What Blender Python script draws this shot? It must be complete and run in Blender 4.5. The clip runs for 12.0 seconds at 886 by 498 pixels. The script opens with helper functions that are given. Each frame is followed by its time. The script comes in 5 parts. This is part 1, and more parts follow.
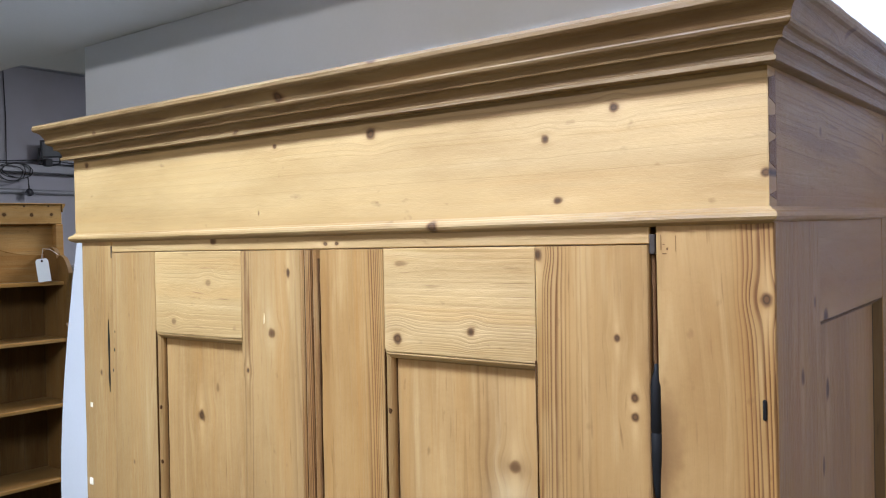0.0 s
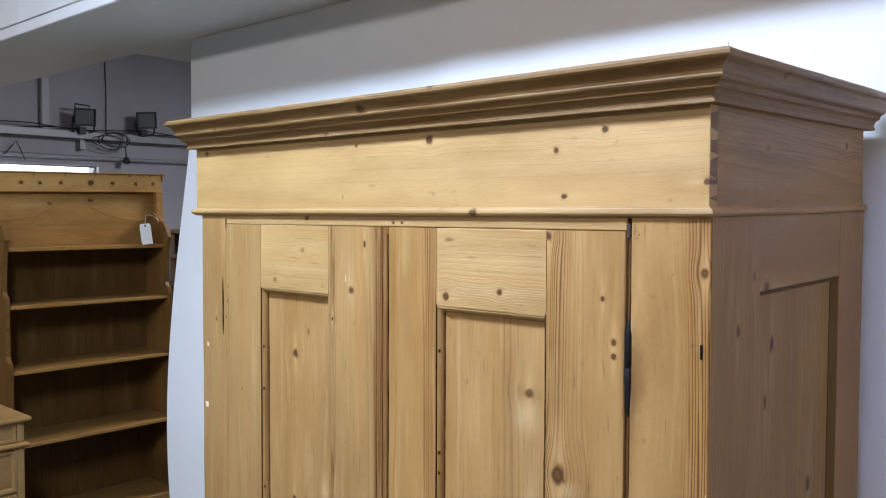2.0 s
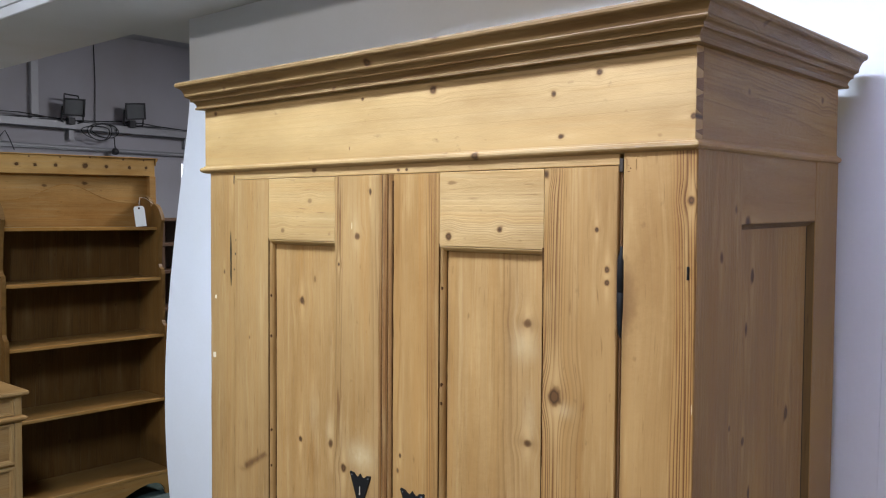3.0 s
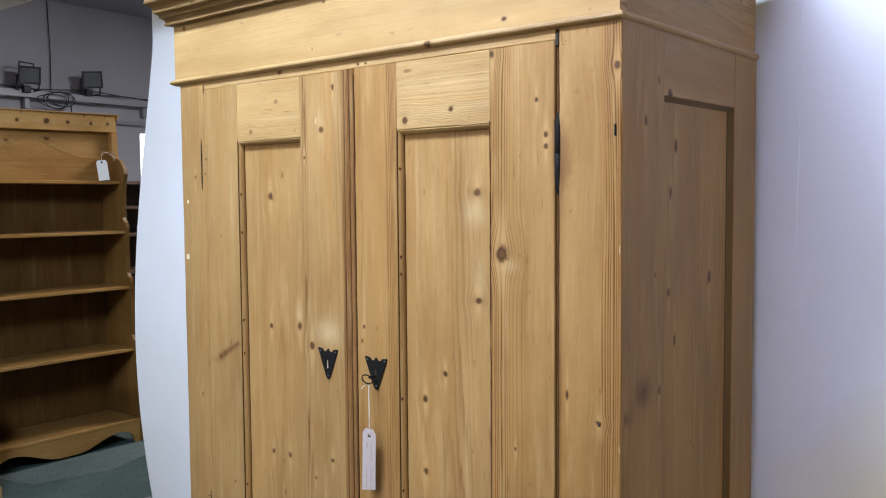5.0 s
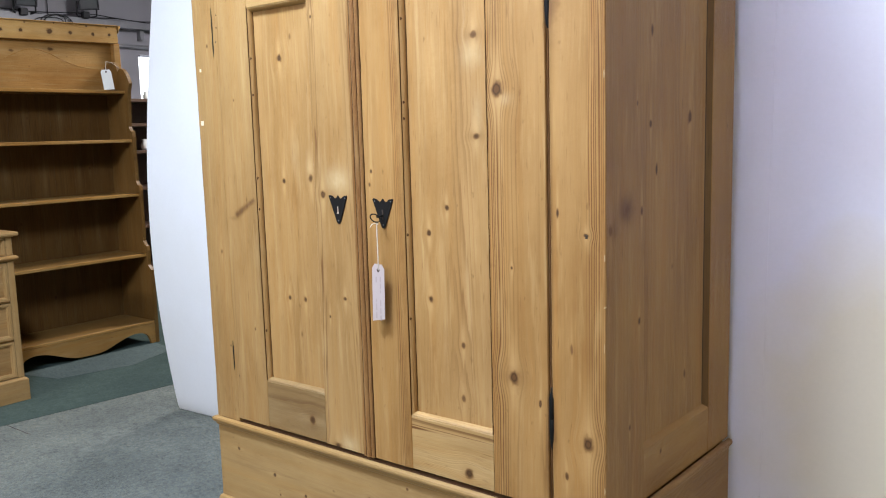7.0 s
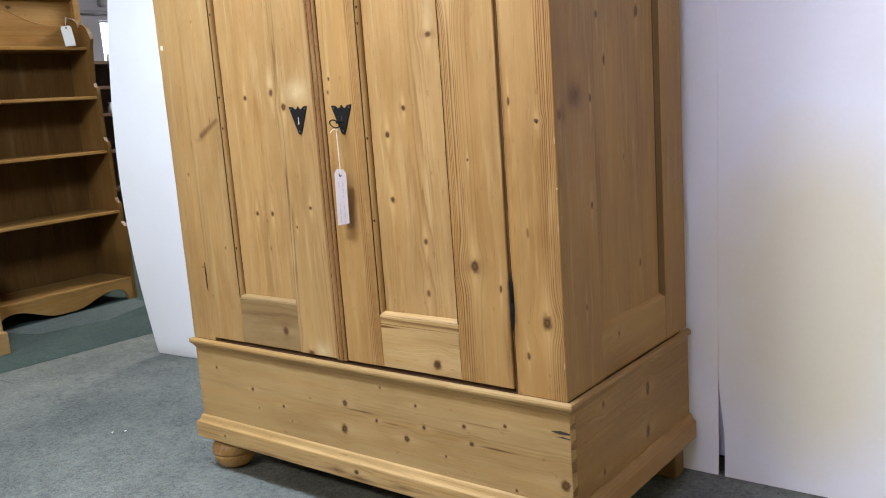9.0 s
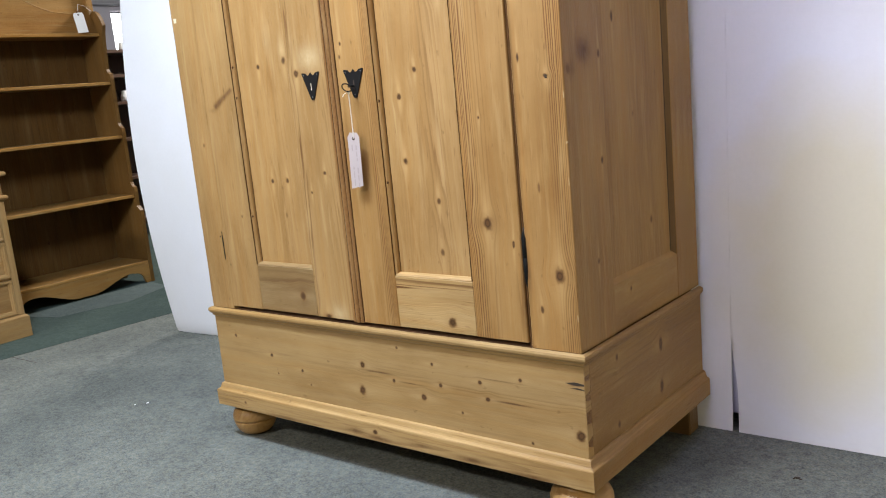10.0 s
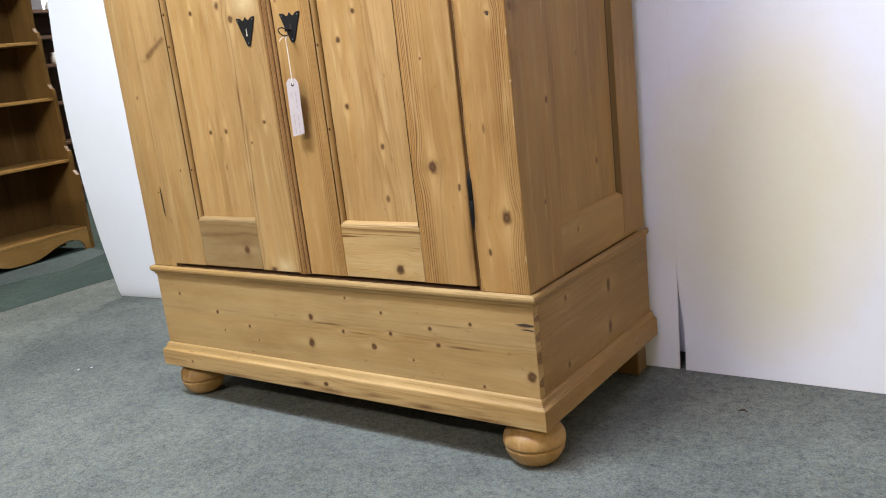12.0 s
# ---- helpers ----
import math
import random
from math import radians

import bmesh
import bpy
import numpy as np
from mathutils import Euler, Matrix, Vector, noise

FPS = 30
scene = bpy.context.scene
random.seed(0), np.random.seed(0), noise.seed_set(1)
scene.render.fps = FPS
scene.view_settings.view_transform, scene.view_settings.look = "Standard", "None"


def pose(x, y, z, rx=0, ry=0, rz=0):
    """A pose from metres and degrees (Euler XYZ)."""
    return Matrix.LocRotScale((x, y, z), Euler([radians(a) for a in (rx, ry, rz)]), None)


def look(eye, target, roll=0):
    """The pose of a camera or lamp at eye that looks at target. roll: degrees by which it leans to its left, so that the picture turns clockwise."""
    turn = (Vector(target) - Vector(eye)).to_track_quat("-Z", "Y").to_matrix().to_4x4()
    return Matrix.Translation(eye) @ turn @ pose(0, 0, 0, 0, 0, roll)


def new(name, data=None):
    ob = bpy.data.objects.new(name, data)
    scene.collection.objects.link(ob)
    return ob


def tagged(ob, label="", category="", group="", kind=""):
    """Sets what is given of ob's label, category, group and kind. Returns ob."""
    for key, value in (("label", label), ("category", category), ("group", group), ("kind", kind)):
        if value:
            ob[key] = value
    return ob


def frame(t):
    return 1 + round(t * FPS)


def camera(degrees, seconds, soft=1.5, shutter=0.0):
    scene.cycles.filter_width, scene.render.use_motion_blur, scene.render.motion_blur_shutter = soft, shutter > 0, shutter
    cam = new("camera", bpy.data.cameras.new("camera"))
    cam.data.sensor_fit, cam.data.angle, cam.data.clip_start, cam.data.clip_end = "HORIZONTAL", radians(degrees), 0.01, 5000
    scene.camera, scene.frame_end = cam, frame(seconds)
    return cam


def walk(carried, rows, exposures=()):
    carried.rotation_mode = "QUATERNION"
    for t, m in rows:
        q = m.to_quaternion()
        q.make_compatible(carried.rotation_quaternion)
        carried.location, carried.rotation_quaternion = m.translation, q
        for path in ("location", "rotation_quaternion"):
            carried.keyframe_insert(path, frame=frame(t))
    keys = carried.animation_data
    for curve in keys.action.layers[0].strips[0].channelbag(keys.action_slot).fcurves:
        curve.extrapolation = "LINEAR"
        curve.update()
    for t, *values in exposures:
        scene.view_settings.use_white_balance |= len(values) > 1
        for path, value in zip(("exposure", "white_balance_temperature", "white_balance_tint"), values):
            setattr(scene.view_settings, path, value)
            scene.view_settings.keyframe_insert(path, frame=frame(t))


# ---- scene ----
cam = camera(55.1, 12.0, 1.1)
EXPOSURES = [(0.0, 0.02, 5900, 10), (0.5, -0.22, 5950, 10), (1.0, -0.24, 6000, 10), (3.0, -0.14, 6250, 10), (5.5, 0.12, 6250, 10), (6.5, 0.36, 6350, 10), (9.5, 0.37, 6600, 10), (12.0, 0.48, 6800, 10)]
PATH = [
    (0, (0.848, -0.829, 1.664), (-0.365, 0.761, 1.649), -1.1),
    (0.5, (0.907, -0.97, 1.679), (-0.281, 0.637, 1.592), -2.0),
    (1, (0.998, -1.027, 1.715), (-0.201, 0.568, 1.588), -0.7),
    (1.5, (1.062, -1.054, 1.711), (-0.227, 0.47, 1.586), -0.8),
    (2, (1.1, -1.066, 1.681), (-0.243, 0.414, 1.599), 0.2),
    (2.5, (1.114, -1.12, 1.637), (-0.211, 0.378, 1.589), 0.1),
    (3, (1.14, -1.16, 1.579), (-0.175, 0.345, 1.501), 0.4),
    (3.5, (1.19, -1.175, 1.516), (-0.139, 0.314, 1.393), -0.1),
    (5.5, (1.285, -1.326, 1.347), (0.06, 0.25, 1.221), -0.6),
    (6, (1.331, -1.364, 1.301), (0.077, 0.183, 1.119), -1.3),
    (6.5, (1.342, -1.383, 1.253), (0.087, 0.157, 1.022), -1.2),
    (7, (1.351, -1.409, 1.202), (0.113, 0.138, 0.931), -1.6),
    (9, (1.429, -1.454, 1.059), (0.234, 0.111, 0.709), -4.1),
    (9.5, (1.442, -1.472, 1.028), (0.226, 0.074, 0.666), -5.3),
    (10, (1.45, -1.491, 0.998), (0.231, 0.051, 0.625), -5.4),
    (10.5, (1.456, -1.501, 0.98), (0.248, 0.045, 0.593), -4.6),
    (11, (1.457, -1.5, 0.967), (0.265, 0.055, 0.568), -4.3),
    (11.5, (1.451, -1.494, 0.955), (0.283, 0.072, 0.531), -4.8),
    (12, (1.442, -1.478, 0.957), (0.325, 0.112, 0.485), -6.5),
]
walk(cam, [(t, look(eye, target, roll)) for t, eye, target, roll in PATH], EXPOSURES)

# ---------------------------------------------------------------- world and lights
world = bpy.data.worlds.new("world")
scene.world = world
world.use_nodes = True
world.node_tree.nodes["Background"].inputs[0].default_value = (0.75, 0.82, 1.0, 1)
world.node_tree.nodes["Background"].inputs[1].default_value = 0.25


def area_lamp(name, eye, target, size_x, size_y, watts, colour, spread=180.0):
    data = bpy.data.lights.new(name, "AREA")
    data.shape, data.size, data.size_y, data.energy, data.color = "RECTANGLE", size_x, size_y, watts, colour
    data.spread = radians(spread)
    ob = new(name, data)
    ob.matrix_world = look(eye, target)
    return ob


area_lamp("unseen_overhead_lamp", (-0.25, -1.02, 3.00), (-0.22, -0.9, 0.0), 1.2, 0.18, 108, (0.80, 0.965, 1.23))
# added cool fill lamp, unseen, with a narrow spread, turned to the display wall
area_lamp("unseen_overhead_lamp", (1.0, -1.6, 3.34), (1.0, 0.72, 1.35), 1.4, 0.25, 12, (0.83, 0.84, 1.27), 80.0)
# added warm fill lamp, unseen, set in an opening cut in the east wall
area_lamp("warm_fill_lamp", (4.30, -1.3, 0.85), (0.0, -0.3, 0.5), 1.0, 1.5, 27, (1.0, 0.82, 0.42))
area_lamp("unseen_overhead_lamp", (-1.1, -3.6, 2.92), (-1.1, -2.4, 0.0), 1.5, 0.3, 86, (1.0, 0.95, 0.90))
area_lamp("unseen_overhead_lamp", (-2.95, 3.6, 3.34), (-3.1, 3.1, 0.0), 0.9, 1.0, 165, (0.97, 0.96, 0.98))
# unseen fill lamp, added to brighten the bookcase and cupboard
area_lamp("unseen_overhead_lamp", (-2.3, -1.5, 3.30), (-2.7, -1.0, 0.0), 1.2, 0.4, 12, (0.98, 0.97, 0.96))

# ---------------------------------------------------------------- node helpers


class Nodes:
    """Short hand for building a material's nodes."""

    def __init__(self, name):
        self.mat = bpy.data.materials.new(name)
        self.mat.use_nodes = True
        self.tree = self.mat.node_tree
        self.bsdf = self.tree.nodes["Principled BSDF"]

    def add(self, kind, **settings):
        node = self.tree.nodes.new(kind)
        for key, value in settings.items():
            setattr(node, key, value)
        return node

    def plug(self, value, socket):
        if isinstance(value, bpy.types.NodeSocket):
            self.tree.links.new(value, socket)
        elif value is not None:
            socket.default_value = value

    def math(self, op, a, b=None, c=None, clamp=False):
        node = self.add("ShaderNodeMath", operation=op, use_clamp=clamp)
        for value, socket in zip((a, b, c), node.inputs):
            self.plug(value, socket)
        return node.outputs[0]

    def combine(self, x, y, z):
        node = self.add("ShaderNodeCombineXYZ")
        for value, socket in zip((x, y, z), node.inputs):
            self.plug(value, socket)
        return node.outputs[0]

    def noise(self, vector, scale, detail=2.0, rough=0.5):
        node = self.add("ShaderNodeTexNoise")
        self.plug(vector, node.inputs["Vector"])
        node.inputs["Scale"].default_value = scale
        node.inputs["Detail"].default_value = detail
        node.inputs["Roughness"].default_value = rough
        return node.outputs[0]

    def ramp(self, fac, stops):
        node = self.add("ShaderNodeValToRGB")
        self.plug(fac, node.inputs[0])
        els = node.color_ramp.elements
        while len(els) < len(stops):
            els.new(0.5)
        for el, (pos, colour) in zip(els, stops):
            el.position = pos
            el.color = (*colour, 1) if isinstance(colour, tuple) else (colour, colour, colour, 1)
        return node.outputs[0]

    def mix(self, fac, a, b, blend="MIX"):
        node = self.add("ShaderNodeMix", data_type="RGBA", blend_type=blend)
        self.plug(fac, node.inputs[0])
        self.plug((*a, 1) if isinstance(a, tuple) else a, node.inputs[6])
        self.plug((*b, 1) if isinstance(b, tuple) else b, node.inputs[7])
        return node.outputs[2]

    def bump(self, height, strength, distance):
        node = self.add("ShaderNodeBump")
        node.inputs["Strength"].default_value = strength
        node.inputs["Distance"].default_value = distance
        self.plug(height, node.inputs["Height"])
        self.tree.links.new(node.outputs[0], self.bsdf.inputs["Normal"])

    def finish(self, colour, rough, metal=0.0, spec=0.5):
        self.plug((*colour, 1) if isinstance(colour, tuple) else colour, self.bsdf.inputs["Base Color"])
        self.plug(rough, self.bsdf.inputs["Roughness"])
        self.bsdf.inputs["Metallic"].default_value = metal
        self.bsdf.inputs["Specular IOR Level"].default_value = spec
        return self.mat

    def place(self):
        return self.add("ShaderNodeTexCoord").outputs["Object"]


def knot_group():
    """Node group: one knot that bends the grain coordinate round itself and adds to the knot masks."""
    g = bpy.data.node_groups.new("knot", "ShaderNodeTree")
    for n in ("W", "L", "Core", "Halo", "Smear", "Wobble", "kw", "kl", "r", "aspect", "strength"):
        g.interface.new_socket(n, in_out="INPUT", socket_type="NodeSocketFloat")
    for n in ("W", "Core", "Halo", "Smear"):
        g.interface.new_socket(n, in_out="OUTPUT", socket_type="NodeSocketFloat")
    i, o = g.nodes.new("NodeGroupInput"), g.nodes.new("NodeGroupOutput")

    def m(op, a, b=None):
        node = g.nodes.new("ShaderNodeMath")
        node.operation = op
        for value, socket in zip((a, b), node.inputs):
            if isinstance(value, bpy.types.NodeSocket):
                g.links.new(value, socket)
            elif value is not None:
                socket.default_value = value
        return node.outputs[0]

    s = {x.name: x for x in i.outputs}
    dw = m("SUBTRACT", s["W"], s["kw"])
    dl = m("DIVIDE", m("SUBTRACT", s["L"], s["kl"]), s["aspect"])
    d = m("DIVIDE", m("SQRT", m("ADD", m("MULTIPLY", dw, dw), m("MULTIPLY", dl, dl))), s["r"])
    far2 = m("MULTIPLY", d, d)
    d = m("MULTIPLY", d, s["Wobble"])
    d2 = m("MULTIPLY", d, d)
    core = m("MULTIPLY", m("EXPONENT", m("MULTIPLY", m("MULTIPLY", d2, d2), -0.9)), s["strength"])
    halo = m("MULTIPLY", m("EXPONENT", m("MULTIPLY", d2, -0.55)), s["strength"])
    pull = m("MULTIPLY", m("MULTIPLY", dw, m("EXPONENT", m("MULTIPLY", far2, -0.09))), 0.72)
    long_l = m("DIVIDE", m("DIVIDE", dl, s["r"]), 6.0)
    wide_w = m("DIVIDE", m("DIVIDE", dw, s["r"]), 1.1)
    smear = m("MULTIPLY", m("EXPONENT", m("MULTIPLY", m("ADD", m("MULTIPLY", long_l, long_l), m("MULTIPLY", wide_w, wide_w)), -1.0)), s["strength"])
    g.links.new(m("MAXIMUM", smear, s["Smear"]), o.inputs["Smear"])
    g.links.new(m("SUBTRACT", s["W"], pull), o.inputs["W"])
    g.links.new(m("MAXIMUM", core, s["Core"]), o.inputs["Core"])
    g.links.new(m("MAXIMUM", halo, s["Halo"]), o.inputs["Halo"])
    return g


KNOT = knot_group()


def pine(name, along, across, knots=(), centre=0.0, curve=900.0, climb=1.6, contrast=0.5, tone=1.0, warm=0.0, seed=0.0, gloss=0.46, pale=(0.336, 0.203, 0.077), late=(0.135, 0.055, 0.014), bands=(), stains_and_shade=(), bleached=(), calm=0.0):
    """Waxed pine. along and across: axes of the grain; knots: rows of place across, place along, radius, length to width, strength; bands: where the year rings crowd: place across, half width, strength;
    stains and bleached: dark and pale marks: place across, place along, half width, half length, strength; calm: how far the fine figure is planed and worn away."""
    n = Nodes(name)
    split = n.add("ShaderNodeSeparateXYZ")
    n.tree.links.new(n.place(), split.inputs[0])
    axis = dict(zip("xyz", split.outputs))
    third = axis[({"x", "y", "z"} - {along, across}).pop()]
    length, width = axis[along], axis[across]
    lump = n.noise(n.combine(n.math("MULTIPLY", width, 85), n.math("MULTIPLY", length, 55), third), 1.0, 1.5)
    wobble = n.math("ADD", n.math("MULTIPLY", lump, 1.1), 0.45)
    w, core, halo, smear = width, 0.0, 0.0, 0.0
    for kw, kl, r, aspect, strength in knots:
        node = n.add("ShaderNodeGroup", node_tree=KNOT)
        for value, socket in zip((w, length, core, halo, smear, wobble, kw, kl, r * 0.86, aspect, strength), node.inputs):
            n.plug(value, socket)
        w, core, halo, smear = node.outputs
    drift = n.noise(n.combine(n.math("MULTIPLY", w, 6.0), n.math("MULTIPLY", length, 1.1), seed), 1.0, 2.0)
    off = n.math("SUBTRACT", w, centre)
    rings = n.math("MULTIPLY", n.math("MULTIPLY", off, off), curve)
    rings = n.math("ADD", rings, n.math("MULTIPLY", length, climb))
    rings = n.math("ADD", rings, n.math("MULTIPLY", drift, 3.2))
    uneven = n.noise(n.combine(n.math("MULTIPLY", w, 75.0), n.math("MULTIPLY", length, 0.5), seed + 5.3), 1.0, 1.0)
    rings = n.math("ADD", rings, n.math("MULTIPLY", uneven, 2.6))
    rings = n.math("ADD", rings, n.math("MULTIPLY", third, 6.0))
    saw = n.math("FRACT", rings)
    band = n.ramp(saw, [(0.0, 0.25), (0.09, 0.0), (0.48, 0.08), (0.80, 0.78), (0.94, 1.0), (1.0, 0.25)])
    fade = n.noise(n.combine(n.math("MULTIPLY", w, 22.0), n.math("MULTIPLY", length, 1.3), seed + 3.7), 1.0, 2.0)
    fade = n.ramp(fade, [(0.32, 0.35), (0.66, 1.0)])
    streak = n.noise(n.combine(n.math("MULTIPLY", w, 420.0), n.math("MULTIPLY", length, 5.0), seed), 1.0, 3.0, 0.6)
    fibre = n.noise(n.combine(n.math("MULTIPLY", w, 1500.0), n.math("MULTIPLY", length, 26.0), third), 1.0, 2.0, 0.6)
    crowd = 0.05 + 0.12 * contrast if bands else 0.45 * contrast
    for at, half, strength in bands:
        near = n.math("POWER", n.math("ABSOLUTE", n.math("DIVIDE", n.math("SUBTRACT", w, at), half)), 3.0)
        crowd = n.math("ADD", crowd, n.math("MULTIPLY", n.math("EXPONENT", n.math("MULTIPLY", near, -1.0)), strength))
    fac = n.math("MULTIPLY", n.math("MULTIPLY", band, fade), crowd)
    fac = n.math("ADD", fac, n.math("MULTIPLY", n.math("SUBTRACT", streak, 0.44), 0.05 + 0.10 * contrast), clamp=True)
    shade = lambda c: (c[0] * tone * (1 + 0.12 * warm), c[1] * tone, c[2] * tone * (1 - 0.2 * warm))  # noqa: E731
    colour = n.mix(fac, shade(pale), shade(late))
    patch = n.noise(n.combine(n.math("MULTIPLY", width, 9.0), n.math("MULTIPLY", length, 3.0), seed), 1.0, 4.0, 0.6)
    colour = n.mix(1.0, colour, n.ramp(patch, [(0.28, (0.78, 0.72, 0.64)), (0.5, (0.97, 0.96, 0.95)), (0.72, (1.10, 1.10, 1.10))]), "MULTIPLY")
    smudge = n.noise(n.combine(n.math("MULTIPLY", w, 17.0), n.math("MULTIPLY", length, 1.7), seed + 9.1), 1.0, 3.0, 0.55)
    colour = n.mix(1.0, colour, n.ramp(smudge, [(0.30, (0.86, 0.83, 0.79)), (0.52, (1.0, 1.0, 1.0)), (0.70, (1.05, 1.055, 1.06))]), "MULTIPLY")
    speck = n.noise(n.combine(n.math("MULTIPLY", width, 62.0), n.math("MULTIPLY", length, 34.0), seed + 2.3), 1.0, 2.0)
    colour = n.mix(n.ramp(speck, [(0.70, 0.0), (0.80, 0.5)]), colour, shade((0.13, 0.062, 0.020)))
    dash = n.noise(n.combine(n.math("MULTIPLY", w, 230.0), n.math("MULTIPLY", length, 17.0), seed + 6.1), 1.0, 1.0)
    colour = n.mix(n.ramp(dash, [(0.66, 0.0), (0.80, 0.55 * (1 - calm))]), colour, shade((0.150, 0.072, 0.024)))
    gleam = n.noise(n.combine(n.math("MULTIPLY", w, 55.0), n.math("MULTIPLY", length, 4.0), seed + 17.0), 1.0, 3.0, 0.6)
    colour = n.mix(n.ramp(gleam, [(0.54, 0.0), (0.76, 0.55 * (1 - 0.5 * calm))]), colour, shade((0.440, 0.300, 0.135)))
    hue = n.noise(n.combine(n.math("MULTIPLY", w, 34.0), n.math("MULTIPLY", length, 0.8), seed + 14.3), 1.0, 3.0, 0.6)
    colour = n.mix(1.0, colour, n.ramp(hue, [(0.30, (1.0, 0.925, 0.80)), (0.48, (1.0, 1.0, 0.98)), (0.70, (1.04, 1.07, 1.12))]), "MULTIPLY")
    cloud = n.noise(n.combine(n.math("MULTIPLY", width, 70.0), n.math("MULTIPLY", length, 45.0), seed + 21.0), 1.0, 3.0, 0.65)
    cloud = n.ramp(cloud, [(0.28, 0.62), (0.60, 1.0)])
    for rows, tint in ((bleached, (0.50, 0.365, 0.185)), (stains_and_shade, (0.112, 0.050, 0.015))):
        for at, up, half, tall, strength in rows:
            a = n.math("DIVIDE", n.math("SUBTRACT", width, at), half)
            a = n.math("MULTIPLY", a, a)
            b = n.math("DIVIDE", n.math("SUBTRACT", length, up), tall)
            b = n.math("MULTIPLY", b, b)
            mark = n.math("MULTIPLY", n.math("EXPONENT", n.math("MULTIPLY", n.math("ADD", a, b), -1.0)), strength)
            colour = n.mix(n.math("MULTIPLY", mark, cloud, clamp=True), colour, tint)
    fine = n.math("ADD", n.math("MULTIPLY", fibre, 0.13), 0.935)
    colour = n.mix(1.0, colour, n.combine(fine, fine, fine), "MULTIPLY")
    if knots:
        colour = n.mix(n.math("MULTIPLY", smear, 0.75), colour, shade((0.465, 0.305, 0.130)))
        colour = n.mix(n.math("MULTIPLY", halo, 0.50), colour, (0.175, 0.078, 0.021))
        heart = n.ramp(core, [(0.10, (0.160, 0.074, 0.022)), (0.45, (0.100, 0.043, 0.012)), (0.78, (0.080, 0.033, 0.009)), (0.91, (0.034, 0.014, 0.004)), (0.99, (0.085, 0.036, 0.011))])
        colour = n.mix(n.ramp(core, [(0.02, 0.0), (0.35, 0.55), (0.80, 0.92)]), colour, heart)
    height = n.math("ADD", n.math("MULTIPLY", band, -0.35), n.math("MULTIPLY", fibre, 0.6))
    height = n.math("ADD", height, n.math("MULTIPLY", patch, 1.2))
    height = n.math("ADD", height, n.math("MULTIPLY", n.math("ADD", smudge, cloud), 1.3))
    n.bump(height, 0.45 * (1 - 0.75 * calm), 0.0014)
    rough = n.math("ADD", n.math("MULTIPLY", patch, 0.25), gloss - 0.12)
    return n.finish(colour, rough, 0.0, 0.26)


def painted(name, colour, spread=0.06, scale=3.0, rough=0.6, bump=0.0015, stain=(0.86, 0.83, 0.76)):
    """Flat emulsion on board or plaster, with faint roller marks and smudges."""
    n = Nodes(name)
    big = n.noise(n.place(), scale, 4.0, 0.6)
    small = n.noise(n.place(), 90.0, 3.0, 0.6)
    soil = tuple(c * s for c, s in zip(colour, stain))
    c = n.mix(n.ramp(big, [(0.45, 0.0), (0.8, 0.75)]), colour, soil)
    v = n.math("ADD", n.math("MULTIPLY", small, spread), 1.0 - spread / 2)
    c = n.mix(1.0, c, n.combine(v, v, v), "MULTIPLY")
    n.bump(n.math("ADD", small, n.math("MULTIPLY", big, 2.0)), 0.25, bump)
    return n.finish(c, rough, 0.0, 0.35)


def carpet(name, dark, light, blot):
    """Hard wearing cord carpet: flecked pile of mixed yarns with worn lanes."""
    n = Nodes(name)
    fleck = n.noise(n.place(), 210.0, 2.0, 0.7)
    clump = n.noise(n.place(), 60.0, 3.0, 0.65)
    worn = n.noise(n.place(), 1.7, 4.0, 0.62)
    tuft = n.noise(n.place(), 17.0, 3.0, 0.6)
    yarn = n.noise(n.place(), 120.0, 1.0, 0.5)
    mix = n.math("ADD", n.math("MULTIPLY", fleck, 0.50), n.math("MULTIPLY", clump, 0.34))
    mix = n.math("ADD", mix, n.math("MULTIPLY", tuft, 0.16))
    c = n.ramp(mix, [(0.36, dark), (0.50, tuple((a + b) / 2 for a, b in zip(dark, light))), (0.66, light)])
    c = n.mix(1.0, c, n.ramp(yarn, [(0.34, (0.95, 0.99, 1.05)), (0.50, (1.0, 1.0, 1.0)), (0.66, (1.05, 1.01, 0.95))]), "MULTIPLY")
    c = n.mix(n.ramp(worn, [(0.38, 0.0), (0.62, 1.0)]), c, n.mix(1.0, c, blot, "MULTIPLY"))
    n.bump(n.math("ADD", fleck, clump), 0.6, 0.0025)
    return n.finish(c, 0.95, 0.0, 0.1)


def plain(name, colour, rough=0.5, metal=0.0, grain=60.0, spread=0.25, spec=0.5, bump=0.0006):
    n = Nodes(name)
    v = n.noise(n.place(), grain, 4.0, 0.65)
    f = n.math("ADD", n.math("MULTIPLY", v, spread), 1.0 - spread / 2)
    c = n.mix(1.0, colour, n.combine(f, f, f), "MULTIPLY")
    n.bump(v, 0.3, bump)
    return n.finish(c, n.math("ADD", n.math("MULTIPLY", v, 0.2), rough - 0.1), metal, spec)


def glowing(name, colour, strength):
    n = Nodes(name)
    n.bsdf.inputs["Emission Color"].default_value = (*colour, 1)
    n.bsdf.inputs["Emission Strength"].default_value = strength
    return n.finish(colour, 0.6)




